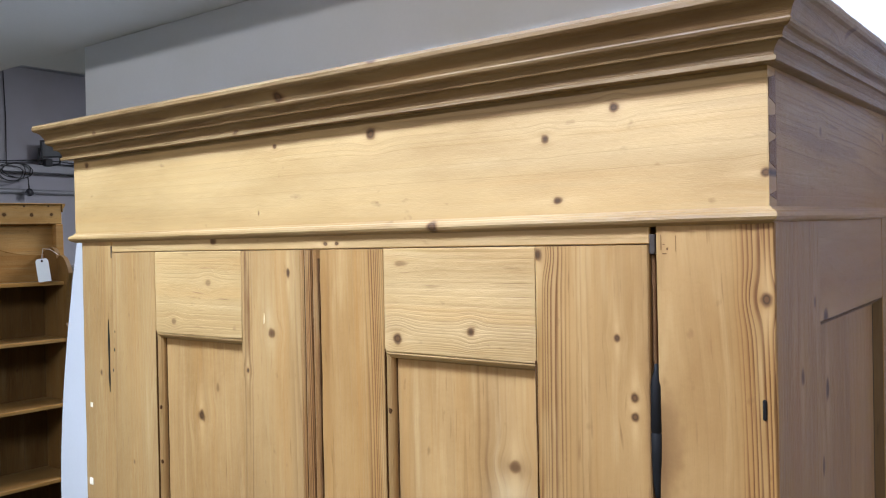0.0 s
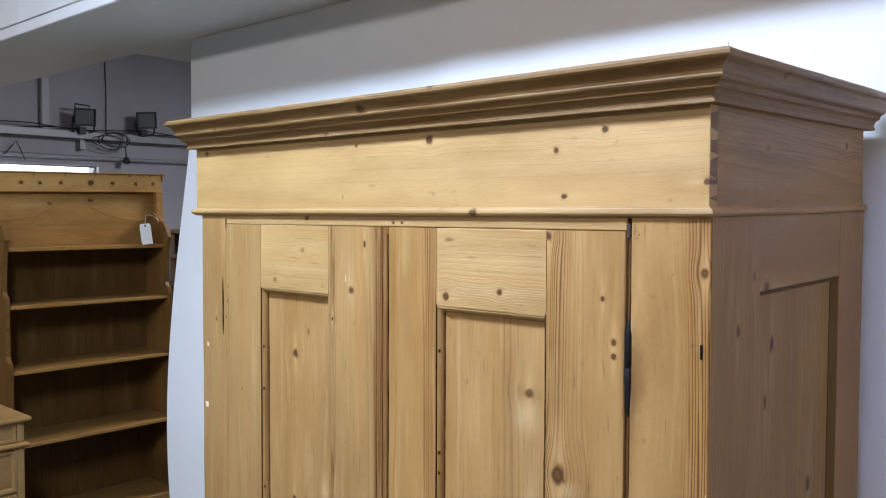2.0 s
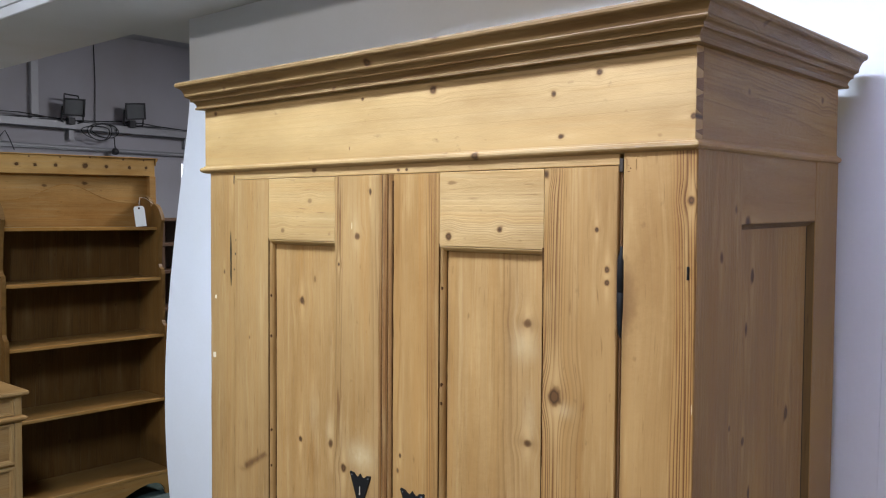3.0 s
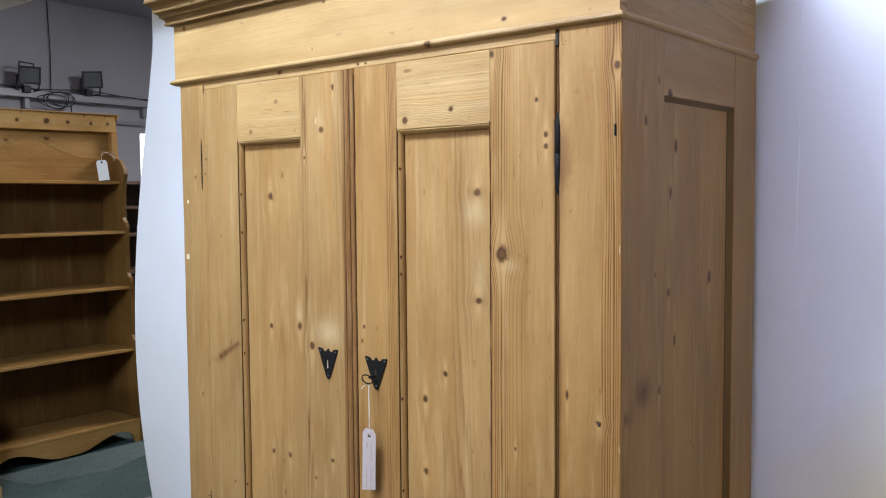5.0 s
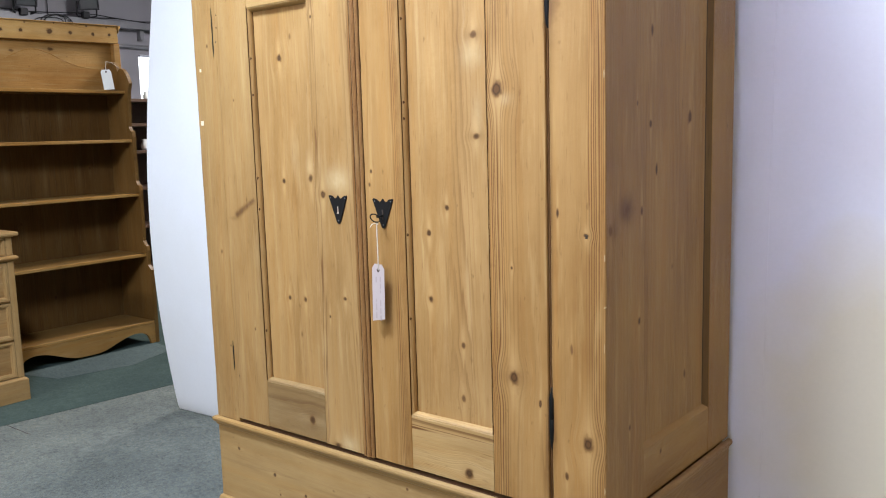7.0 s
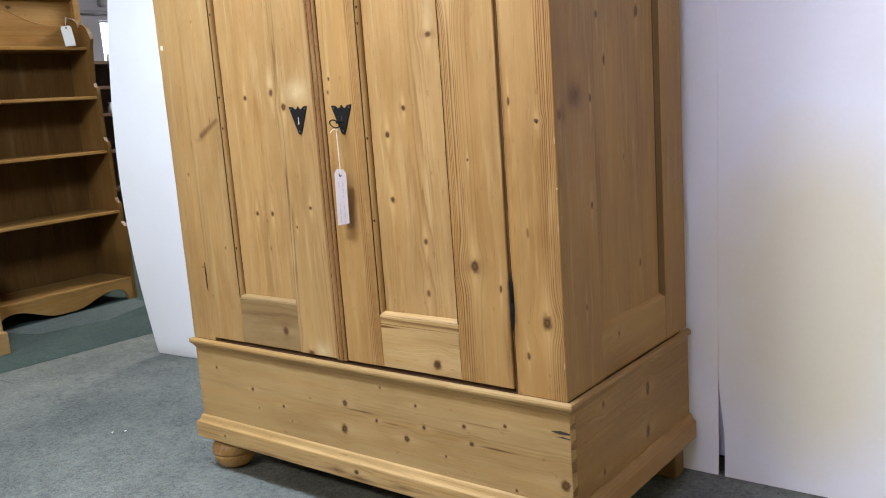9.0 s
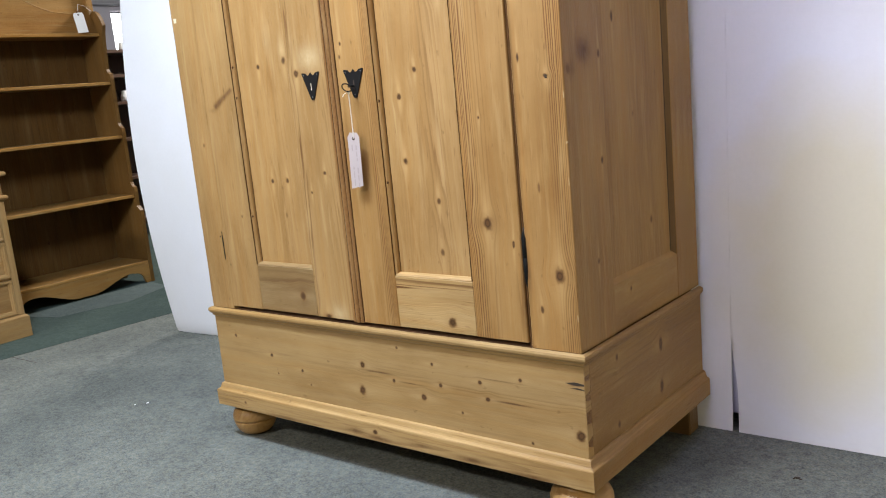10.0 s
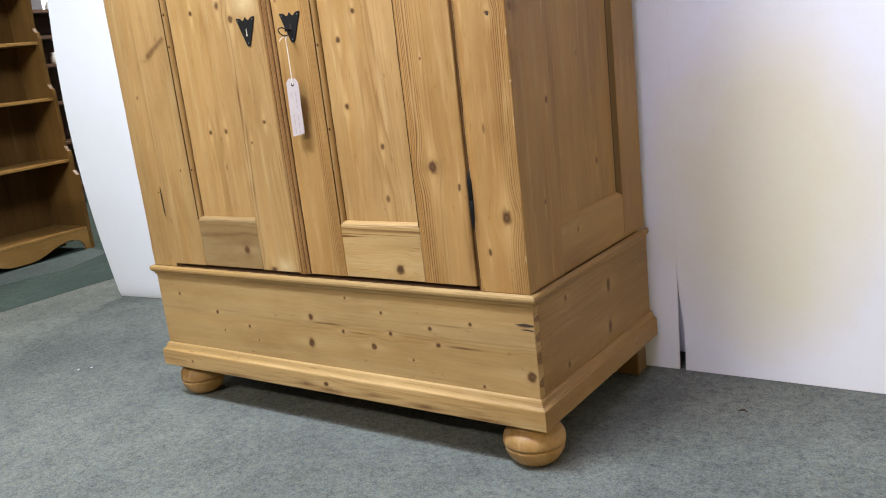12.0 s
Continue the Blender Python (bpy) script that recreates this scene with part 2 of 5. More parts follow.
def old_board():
    """White painted hardboard, with warm light low beside the wardrobe painted in as a yellow patch."""
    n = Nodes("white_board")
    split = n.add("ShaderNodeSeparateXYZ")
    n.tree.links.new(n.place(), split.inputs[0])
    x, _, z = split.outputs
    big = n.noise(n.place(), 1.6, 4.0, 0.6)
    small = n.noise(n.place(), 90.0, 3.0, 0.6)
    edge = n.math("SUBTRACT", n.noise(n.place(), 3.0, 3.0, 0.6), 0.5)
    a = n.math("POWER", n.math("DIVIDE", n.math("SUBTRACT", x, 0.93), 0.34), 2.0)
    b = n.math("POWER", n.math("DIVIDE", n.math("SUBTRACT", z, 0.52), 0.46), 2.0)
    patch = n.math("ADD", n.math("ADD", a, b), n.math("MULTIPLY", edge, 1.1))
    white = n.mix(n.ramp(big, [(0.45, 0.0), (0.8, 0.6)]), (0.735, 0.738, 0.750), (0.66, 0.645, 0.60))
    # yellow patch puts the warm light into the board's colour
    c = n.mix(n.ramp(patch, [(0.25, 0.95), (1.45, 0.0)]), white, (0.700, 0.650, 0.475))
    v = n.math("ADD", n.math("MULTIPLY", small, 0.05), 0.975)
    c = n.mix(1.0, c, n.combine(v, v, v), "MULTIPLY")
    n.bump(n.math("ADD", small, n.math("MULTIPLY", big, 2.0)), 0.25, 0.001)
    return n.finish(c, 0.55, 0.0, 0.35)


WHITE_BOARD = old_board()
WHITE_PLASTER = painted("white_plaster", (0.76, 0.76, 0.77), 0.06, 2.2, 0.7)
GREY_WALL = painted("grey_wall", (0.44, 0.43, 0.47), 0.10, 1.4, 0.75)
SOFFIT_PAINT = painted("soffit_paint", (0.60, 0.58, 0.55), 0.06, 1.2, 0.7, 0.001, (0.85, 0.80, 0.70))
CARPET_GREY = carpet("carpet_grey", (0.074, 0.078, 0.066), (0.222, 0.229, 0.198), (0.74, 0.755, 0.77))
CARPET_GREEN = carpet("carpet_green", (0.026, 0.040, 0.034), (0.064, 0.087, 0.076), (1.26, 1.24, 1.20))
BLACK_IRON = plain("black_iron", (0.009, 0.008, 0.007), 0.62, 0.1, 140.0, 0.6, 0.15)
RUST_IRON = plain("rusty_iron", (0.055, 0.032, 0.020), 0.55, 0.6, 120.0, 0.7)
DARK_GAP = plain("dark_gap", (0.035, 0.022, 0.012), 0.9)
CARPET_PALE = carpet("carpet_pale", (0.052, 0.068, 0.062), (0.120, 0.145, 0.134), (0.9, 0.9, 0.9))
CARD = plain("card", (0.43, 0.36, 0.335), 0.7, 0.0, 45.0, 0.08)
CARD_WHITE = plain("card_white", (0.78, 0.78, 0.75), 0.7, 0.0, 45.0, 0.08)
INK = plain("ink", (0.35, 0.29, 0.275), 0.8)
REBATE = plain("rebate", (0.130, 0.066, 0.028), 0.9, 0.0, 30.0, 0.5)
BROWN_STRIP = plain("brown_strip", (0.150, 0.074, 0.028), 0.9, 0.0, 40.0, 0.8, 0.1)
STRING = plain("string", (0.72, 0.68, 0.60), 0.9, 0.0, 400.0, 0.3)
FILLER = plain("filler", (0.66, 0.57, 0.41), 0.8)
CABLE = plain("cable", (0.03, 0.03, 0.032), 0.6)
TRAY_METAL = plain("tray_metal", (0.36, 0.36, 0.38), 0.5, 0.3, 40.0, 0.3)
LAMP_GLASS = plain("lamp_glass", (0.22, 0.23, 0.24), 0.12, 0.3, 15.0, 0.3)
LAMP_BLACK = plain("lamp_black", (0.022, 0.022, 0.026), 0.5)
DARK_WOOD = plain("dark_wood", (0.075, 0.038, 0.020), 0.45, 0.0, 18.0, 0.6)
FRAME_PAINT = plain("frame_paint", (0.48, 0.48, 0.51), 0.5, 0.0, 30.0, 0.1)
DAYLIGHT = glowing("daylight", (0.93, 0.97, 1.0), 3.2)

# ---------------------------------------------------------------- mesh helpers


def thing(name, at, label, category, group=""):
    ob = new(name)
    ob.location = at
    return tagged(ob, label, category, group)


def origin(ob):
    """World place of a thing, part or sub-part: parts are built in world places."""
    return Matrix.Translation(ob.location) if ob.parent is None and ob.type == "EMPTY" else Matrix.Identity(4)


def part(name, bm, material, parent=None, label=""):
    bmesh.ops.recalc_face_normals(bm, faces=bm.faces[:])
    mesh = bpy.data.meshes.new(name)
    bm.to_mesh(mesh)
    bm.free()
    mesh.materials.append(material)
    ob = new(name, mesh)
    if parent is not None:
        ob.parent = parent
        ob.matrix_parent_inverse = origin(parent).inverted()
    return tagged(ob, label)


def smooth(ob):
    for poly in ob.data.polygons:
        poly.use_smooth = True
    return ob


def block(x0, x1, y0, y1, z0, z1, bevel=0.0, bm=None, segments=1):
    bm = bm or bmesh.new()
    m = Matrix.Translation(((x0 + x1) / 2, (y0 + y1) / 2, (z0 + z1) / 2)) @ Matrix.Diagonal((x1 - x0, y1 - y0, z1 - z0, 1))
    verts = bmesh.ops.create_cube(bm, size=1, matrix=m)["verts"]
    if bevel:
        edges = list({e for v in verts for e in v.link_edges})
        bmesh.ops.bevel(bm, geom=edges, offset=bevel, segments=segments, affect="EDGES", profile=0.5)
    return bm


def prism(points, axis, a, b, bm=None):
    """A flat outline, given in the two other axes in order, drawn out along axis from a to b."""
    bm = bm or bmesh.new()
    k = "xyz".index(axis)

    def at(p, v):
        q = list(p)
        q.insert(k, v)
        return bm.verts.new(q)

    one, two = [at(p, a) for p in points], [at(p, b) for p in points]
    bm.faces.new(one)
    bm.faces.new(two[::-1])
    for i in range(len(points)):
        j = (i + 1) % len(points)
        bm.faces.new((one[i], two[i], two[j], one[j]))
    return bm


def moulding(profile, side, xl, xr, yf, yb):
    """A moulding with mitred ends. profile: outline of (projection, height)."""
    ends = {
        "front": lambda p: ((xl - p, yf - p), (xr + p, yf - p)),
        "right": lambda p: ((xr + p, yf - p), (xr + p, yb)),
        "left": lambda p: ((xl - p, yb), (xl - p, yf - p)),
    }[side]
    bm = bmesh.new()
    steps = 26
    rings = []
    for k in range(steps + 1):
        t = k / steps
        ring = []
        for p, z in profile:
            (ax, ay), (bx, by) = ends(p)
            at = Vector((ax + (bx - ax) * t, ay + (by - ay) * t, z))
            if p > 0.0 and 0 < k < steps:
                rub = noise.noise(at * 23.0) * 0.0007
                at.y += rub if side == "front" else 0.0
                at.x += rub if side != "front" else 0.0
                at.z += noise.noise(at * 17.0 + Vector((5, 0, 0))) * 0.0005
            ring.append(bm.verts.new(at))
        rings.append(ring)
    bm.faces.new(rings[0])
    bm.faces.new(rings[-1][::-1])
    for one, two in zip(rings, rings[1:]):
        for i in range(len(profile)):
            j = (i + 1) % len(profile)
            bm.faces.new((one[i], two[i], two[j], one[j]))
    return bm


def plank(x0, x1, y0, y1, z0, z1, along, wear=0.0016, steps=28):
    """A sawn and hand-worn board: its long edges are rounded off unevenly."""
    low, high = Vector((x0, y0, z0)), Vector((x1, y1, z1))
    k = "xyz".index(along)
    u, v = [a for a in range(3) if a != k]
    bm = bmesh.new()
    rings = []
    for n in range(steps + 1):
        ring = []
        for su, sv in ((0, 0), (1, 0), (1, 1), (0, 1)):
            corner = Vector((0, 0, 0))
            corner[k] = low[k] + (high[k] - low[k]) * n / steps
            corner[u], corner[v] = (high if su else low)[u], (high if sv else low)[v]
            bite = wear * (0.55 + 1.1 * max(0.0, noise.noise(corner * 14.0 + Vector((su * 3.1, sv * 5.3, 1.7))) + 0.25))
            du, dv = (-bite if su else bite), (-bite if sv else bite)
            first, second = corner.copy(), corner.copy()
            first[u] += du
            second[v] += dv
            ring += [first, second] if su != sv else [second, first]
        rings.append([bm.verts.new(p) for p in ring])
    bm.faces.new(rings[0])
    bm.faces.new(rings[-1][::-1])
    for one, two in zip(rings, rings[1:]):
        for i in range(8):
            j = (i + 1) % 8
            bm.faces.new((one[i], two[i], two[j], one[j]))
    return bm


def lathe(profile, x, y, segments=40):
    """profile: (radius, height) from bottom to top."""
    bm = bmesh.new()
    rings = [[bm.verts.new((x + r * math.cos(2 * math.pi * i / segments), y + r * math.sin(2 * math.pi * i / segments), z)) for i in range(segments)] for r, z in profile]
    for a, b in zip(rings, rings[1:]):
        for i in range(segments):
            j = (i + 1) % segments
            bm.faces.new((a[i], a[j], b[j], b[i]))
    bm.faces.new(rings[0][::-1])
    bm.faces.new(rings[-1])
    return bm


def tube(points, radius, bm=None, segments=8):
    """A round bar or cord along points."""
    bm = bm or bmesh.new()
    pts = [Vector(p) for p in points]
    rings = []
    for i, p in enumerate(pts):
        way = (pts[min(i + 1, len(pts) - 1)] - pts[max(i - 1, 0)]).normalized()
        u = way.orthogonal().normalized() if not rings else (last - way * last.dot(way)).normalized()
        last = u
        v = way.cross(u)
        rings.append([bm.verts.new(p + radius * (u * math.cos(2 * math.pi * k / segments) + v * math.sin(2 * math.pi * k / segments))) for k in range(segments)])
    for a, b in zip(rings, rings[1:]):
        for k in range(segments):
            j = (k + 1) % segments
            bm.faces.new((a[k], a[j], b[j], b[k]))
    bm.faces.new(rings[0][::-1])
    bm.faces.new(rings[-1])
    return bm


def structure(name, bm, material, label=""):
    return tagged(part(name, bm, material), label, "", "", "structure")


# ---------------------------------------------------------------- the room


def ease(v):
    v = min(max(v, 0.0), 1.0)
    return v * v * (3 - 2 * v)


def floor_height(x, y=0.0):
    """The floor falls a little towards the far end of the hall and, behind the wardrobe, towards the wall."""
    return -0.02 + 0.04 * ease((x + 3.2) / 2.2) - 0.014 * ease((x + 1.3) / 1.3) * ease((y + 0.15) / 0.75)


def floor_sheet(x0, x1, y0, y1, step, lift=0.0):
    bm = bmesh.new()
    nx, ny = max(1, round((x1 - x0) / step)), max(1, round((y1 - y0) / step))
    grid = [[bm.verts.new((x0 + (x1 - x0) * i / nx, y0 + (y1 - y0) * j / ny, floor_height(x0 + (x1 - x0) * i / nx, y0 + (y1 - y0) * j / ny) + lift)) for j in range(ny + 1)] for i in range(nx + 1)]
    for i in range(nx):
        for j in range(ny):
            bm.faces.new((grid[i][j], grid[i + 1][j], grid[i + 1][j + 1], grid[i][j + 1]))
    return bm


structure("floor", floor_sheet(-2.55, 4.2, -5.0, 6.2, 0.1), CARPET_GREY, "flecked blue-grey cord carpet, worn in lanes")
green = prism([(-7.4, -5.0), (-2.48, -5.0), (-2.385, 0.15), (-2.285, 0.955), (-1.6, 6.2), (-7.4, 6.2)], "z", -0.5, 0.0)
bmesh.ops.bisect_plane(green, geom=green.verts[:] + green.edges[:] + green.faces[:], plane_co=(-3.2, 0, 0), plane_no=(1, 0, 0))
for cut in (-2.98, -2.76, -2.54, -2.32):
    bmesh.ops.bisect_plane(green, geom=green.verts[:] + green.edges[:] + green.faces[:], plane_co=(cut, 0, 0), plane_no=(1, 0, 0))
for v in green.verts:
    if v.co.z > -0.1:
        v.co.z = floor_height(v.co.x) + 0.002
structure("floor_green", green, CARPET_GREEN, "dark green cord carpet with paler worn lanes")



def laid(outline, lift, thick):
    """A thin flat piece that follows the fall of the floor."""
    bm = prism(outline, "z", -thick, 0.0)
    for cut in (-3.09, -2.98, -2.87, -2.76, -2.54, -2.32):
        bmesh.ops.bisect_plane(bm, geom=bm.verts[:] + bm.edges[:] + bm.faces[:], plane_co=(cut, 0, 0), plane_no=(1, 0, 0))
    for v in bm.verts:
        v.co.z += floor_height(v.co.x) + lift
    return bm


structure("floor_strip", laid([(-3.20, 0.62), (-2.93, 0.69), (-2.83, 1.06), (-2.96, 1.40), (-3.20, 1.44)], 0.0032, 0.001), CARPET_PALE, "paler strip of green carpet")
structure("floor_seam", laid([(-2.435, 0.1770), (-2.150, 0.1705), (-2.150, 0.1716), (-2.435, 0.1792)], 0.0012, 0.004), DARK_GAP, "dark cut in the carpet")
# batten is painted grey to show it shaded inside the gap
structure("wall_batten", block(0.655, 0.715, 0.692, 0.707, 0.058, 0.34), GREY_WALL, "batten behind the board joint, grey for the shade there")
# unseen ceiling and walls close the room, grey to keep bounced light low
structure("ceiling", block(-7.6, 4.4, -5.2, 6.4, 3.40, 3.5), GREY_WALL, "unseen grey ceiling that closes the hall")
structure("wall_south", block(-7.6, 4.4, -5.2, -5.0, -0.5, 3.4), GREY_WALL, "plain unseen grey wall")
# opening added only to let the warm fill lamp shine in
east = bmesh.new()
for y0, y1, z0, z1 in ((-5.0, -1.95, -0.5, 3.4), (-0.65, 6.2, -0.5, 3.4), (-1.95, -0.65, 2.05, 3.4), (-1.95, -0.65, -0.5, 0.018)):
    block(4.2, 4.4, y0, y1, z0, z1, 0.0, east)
structure("wall_east", east, GREY_WALL, "unseen grey wall with an added opening for the fill lamp")
structure("wall_north", block(-7.6, 4.4, 6.2, 6.4, -0.5, 3.4), GREY_WALL, "plain unseen grey wall")

# far wall with two windows
FAR = -7.2
far = bmesh.new()
WIN_LOW, WIN_TOP = 1.15, 2.148
for y0, y1, z0, z1 in ((-5.0, 6.2, -0.5, WIN_LOW), (-5.0, 6.2, WIN_TOP, 3.4), (-5.0, 0.9, WIN_LOW, WIN_TOP), (2.94, 4.0, WIN_LOW, WIN_TOP), (5.2, 6.2, WIN_LOW, WIN_TOP)):
    block(FAR - 0.22, FAR, y0, y1, z0, z1, 0.0, far)
structure("wall_far", far, GREY_WALL, "grey painted hall wall with two bright windows")
for k, (y0, y1) in enumerate(((0.9, 2.94), (4.0, 5.2))):
    win = tagged(new("window_%d" % (k + 1)), "bright daylight window with a pale painted frame", "", "", "structure")
    win.location = (FAR - 0.1, y0, WIN_LOW)
    for a, b, c, d in ((y0, y1, WIN_LOW, WIN_LOW + 0.05), (y0, y1, WIN_TOP - 0.014, WIN_TOP), (y0, y0 + 0.015, WIN_LOW + 0.05, WIN_TOP - 0.014), (y1 - 0.02, y1, WIN_LOW + 0.05, WIN_TOP - 0.014), ((y0 + y1) / 2 - 0.02, (y0 + y1) / 2 + 0.02, WIN_LOW + 0.05, WIN_TOP - 0.014)):
        part("window_frame", block(FAR - 0.13, FAR - 0.07, a, b, c, d, 0.004), FRAME_PAINT, win)
structure("backdrop", block(FAR - 0.62, FAR - 0.6, 0.2, 5.9, 0.6, 3.0), DAYLIGHT, "bright overcast daylight outside")

# mezzanine edge over the display wall
mezz = bmesh.new()
block(-7.2, 4.2, 0.262, 0.76, 2.36, 3.4, 0.003, mezz)
structure("mezzanine_beam", mezz, SOFFIT_PAINT, "boxed-in painted beam of the mezzanine edge")
structure("trim", block(-7.2, 4.2, 0.250, 0.2615, 2.398, 3.39, 0.002), WHITE_PLASTER, "white fascia board on the beam")
structure("trim", block(-7.2, 4.2, 0.250, 0.2615, 2.352, 2.393, 0.003), WHITE_PLASTER, "white lipping along the beam's lower edge")
structure("mezzanine_slab", block(-2.34, 4.2, 0.762, 6.2, 2.362, 2.6), SOFFIT_PAINT, "underside of the mezzanine floor")

# display wall: a stud wall clad with sheets of white board
structure("wall_back", block(-1.80, 4.2, 0.80, 0.92, -0.1, 2.36), GREY_WALL, "plain stud wall behind the boards")


def board(name, x0, x1, place, left_edge=None, label=""):
    """A sheet of board, place(x, z) gives the y of its face; left_edge(z) may cut its left edge."""
    bm = bmesh.new()
    nx, nz = 10, 48
    rows = []
    for back in (0, 1):
        rows.append([])
        for i in range(nx + 1):
            rows[-1].append([])
            for j in range(nz + 1):
                z = 2.359 * j / nz
                z = max(z, 0.0)
                a = x0 + (left_edge(z) if left_edge else 0.0)
                x = a + (x1 - a) * i / nx
                rows[-1][-1].append(bm.verts.new((x, place(x, z) + 0.006 * back, max(z - 0.02, floor_height(x, place(x, z)) + 0.002) if j < nz else 2.359)))
    for back in (0, 1):
        for i in range(nx):
            for j in range(nz):
                r = rows[back]
                bm.faces.new((r[i][j], r[i + 1][j], r[i + 1][j + 1], r[i][j + 1]))
    f, b = rows
    rim = [(0, j) for j in range(nz)] + [(i, nz) for i in range(nx)] + [(nx, j) for j in range(nz, 0, -1)] + [(i, 0) for i in range(nx, 0, -1)]
    twin = {p: [bm.verts.new(side[p[0]][p[1]].co) for side in (f, b)] for p in rim}
    for p, q in zip(rim, rim[1:] + rim[:1]):
        bm.faces.new((twin[p][0], twin[q][0], twin[q][1], twin[p][1]))
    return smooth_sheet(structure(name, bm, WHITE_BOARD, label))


def smooth_sheet(ob):
    for poly in ob.data.polygons:
        poly.use_smooth = len(poly.vertices) == 4 and abs(poly.normal.y) > 0.5
    return ob


def bowed(x, z):
    s = min(max(z / 2.05, 0.0), 1.0)
    bow = 0.098 * math.sin(math.pi * s ** 0.86) ** 1.15 + 0.035 * (1 - s)
    side = min(max((-0.5 - x) / 1.3, 0.0), 1.0)
    return 0.757 - bow * (0.25 + 0.75 * side)


def leaning(x, z):
    return 0.668 + 0.085 * (z / 2.36) + 0.004 * max(x - 0.70, 0.0) * (1 - z / 2.36)


def nibbled(z):
    """The board's lower corner is broken away beside the joint."""
    if z > 0.27:
        return 0.0
    return 0.0175 * min(1.0, (0.27 - z) / 0.14) ** 0.8


board("wall_board_left", -1.895, -0.56, bowed, None, "white painted sheet of board bowing off the wall")
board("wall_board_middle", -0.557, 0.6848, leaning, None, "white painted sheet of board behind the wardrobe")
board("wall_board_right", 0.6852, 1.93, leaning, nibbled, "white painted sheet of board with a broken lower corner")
board("wall_board_end", 1.932, 4.19, leaning, None, "white painted sheet of board")

# ---------------------------------------------------------------- the pine wardrobe
XL, XR, YB = -0.61, 0.61, 0.655
wardrobe = thing("wardrobe", (0.0, 0.33, 0.02), "waxed antique pine two-door wardrobe with moulded cornice and bun feet", "wardrobe")
PALE = (0.388, 0.245, 0.096)

# top: frieze box, cornice and bead
frieze_pine = pine("pine_frieze", "x", "z", [(1.808, 0.100, 0.0078, 1.2, 1.0), (1.807, -0.086, 0.0041, 1.1, 0.8), (1.778, 0.363, 0.0049, 1.1, 0.9), (1.804, 0.447, 0.0057, 1.1, 0.95), (1.815, -0.587, 0.0061, 1.1, 0.8), (1.712, -0.124, 0.0041, 0.5, 0.5), (1.708, 0.377, 0.0041, 1.5, 0.9), (1.725, 0.603, 0.0049, 1.2, 1.0)], 1.70, 500.0, 0.8, 0.14, 1.06, 0.0, 1.0, 0.46, PALE, bands=[(1.825, 0.03, 0.22)], calm=0.7)
# dark cornice tone includes the shade on its downward-facing coves
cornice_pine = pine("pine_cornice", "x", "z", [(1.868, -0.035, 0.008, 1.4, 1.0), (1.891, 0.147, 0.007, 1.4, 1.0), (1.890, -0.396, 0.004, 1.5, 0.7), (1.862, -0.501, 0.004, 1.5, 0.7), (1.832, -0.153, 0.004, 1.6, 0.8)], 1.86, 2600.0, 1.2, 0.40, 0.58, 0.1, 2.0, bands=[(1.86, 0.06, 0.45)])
# cornice and frieze sides toned down: the side's shade is in the colour
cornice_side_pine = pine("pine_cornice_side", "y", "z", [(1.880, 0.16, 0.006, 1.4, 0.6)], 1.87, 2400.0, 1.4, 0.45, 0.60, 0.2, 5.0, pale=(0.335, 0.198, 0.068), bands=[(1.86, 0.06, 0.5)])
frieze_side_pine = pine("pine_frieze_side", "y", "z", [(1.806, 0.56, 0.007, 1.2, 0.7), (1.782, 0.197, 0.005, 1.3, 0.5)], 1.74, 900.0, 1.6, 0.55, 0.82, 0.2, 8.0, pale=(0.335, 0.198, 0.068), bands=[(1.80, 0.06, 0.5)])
bead_pine = pine("pine_bead", "x", "z", [(1.684, 0.206, 0.008, 1.2, 1.0)], 1.70, 2000.0, 1.0, 0.3, 0.86, 0.1, 4.0, 0.44, PALE, bands=[(1.685, 0.03, 0.2)])
bead_side_pine = pine("pine_bead_side", "y", "z", (), 1.70, 2000.0, 1.0, 0.3, 0.98, 0.1, 4.6)

TL, TR = -0.630, 0.606
part("frieze_board", plank(TL, TR, 0.0, 0.024, 1.690, 1.852, "x", 0.0012), frieze_pine, wardrobe)
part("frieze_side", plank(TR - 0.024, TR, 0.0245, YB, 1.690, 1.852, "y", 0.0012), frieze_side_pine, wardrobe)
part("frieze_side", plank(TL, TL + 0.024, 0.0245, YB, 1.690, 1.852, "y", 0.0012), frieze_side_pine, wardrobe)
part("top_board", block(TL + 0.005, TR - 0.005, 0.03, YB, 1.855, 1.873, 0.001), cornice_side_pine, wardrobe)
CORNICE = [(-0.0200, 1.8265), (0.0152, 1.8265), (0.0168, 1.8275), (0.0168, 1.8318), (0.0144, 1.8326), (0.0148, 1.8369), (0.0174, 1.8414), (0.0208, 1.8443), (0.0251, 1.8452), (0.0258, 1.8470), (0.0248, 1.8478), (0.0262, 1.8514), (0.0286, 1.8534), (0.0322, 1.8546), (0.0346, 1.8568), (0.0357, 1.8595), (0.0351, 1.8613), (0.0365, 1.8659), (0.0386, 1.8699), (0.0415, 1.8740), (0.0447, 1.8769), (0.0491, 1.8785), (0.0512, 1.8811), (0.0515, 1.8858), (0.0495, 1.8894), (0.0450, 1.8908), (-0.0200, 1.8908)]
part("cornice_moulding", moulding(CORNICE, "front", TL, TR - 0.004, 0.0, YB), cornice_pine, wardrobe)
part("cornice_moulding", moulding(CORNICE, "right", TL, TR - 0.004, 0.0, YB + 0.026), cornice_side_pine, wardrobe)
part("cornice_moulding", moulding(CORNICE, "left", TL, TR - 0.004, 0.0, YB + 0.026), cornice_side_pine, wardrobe)
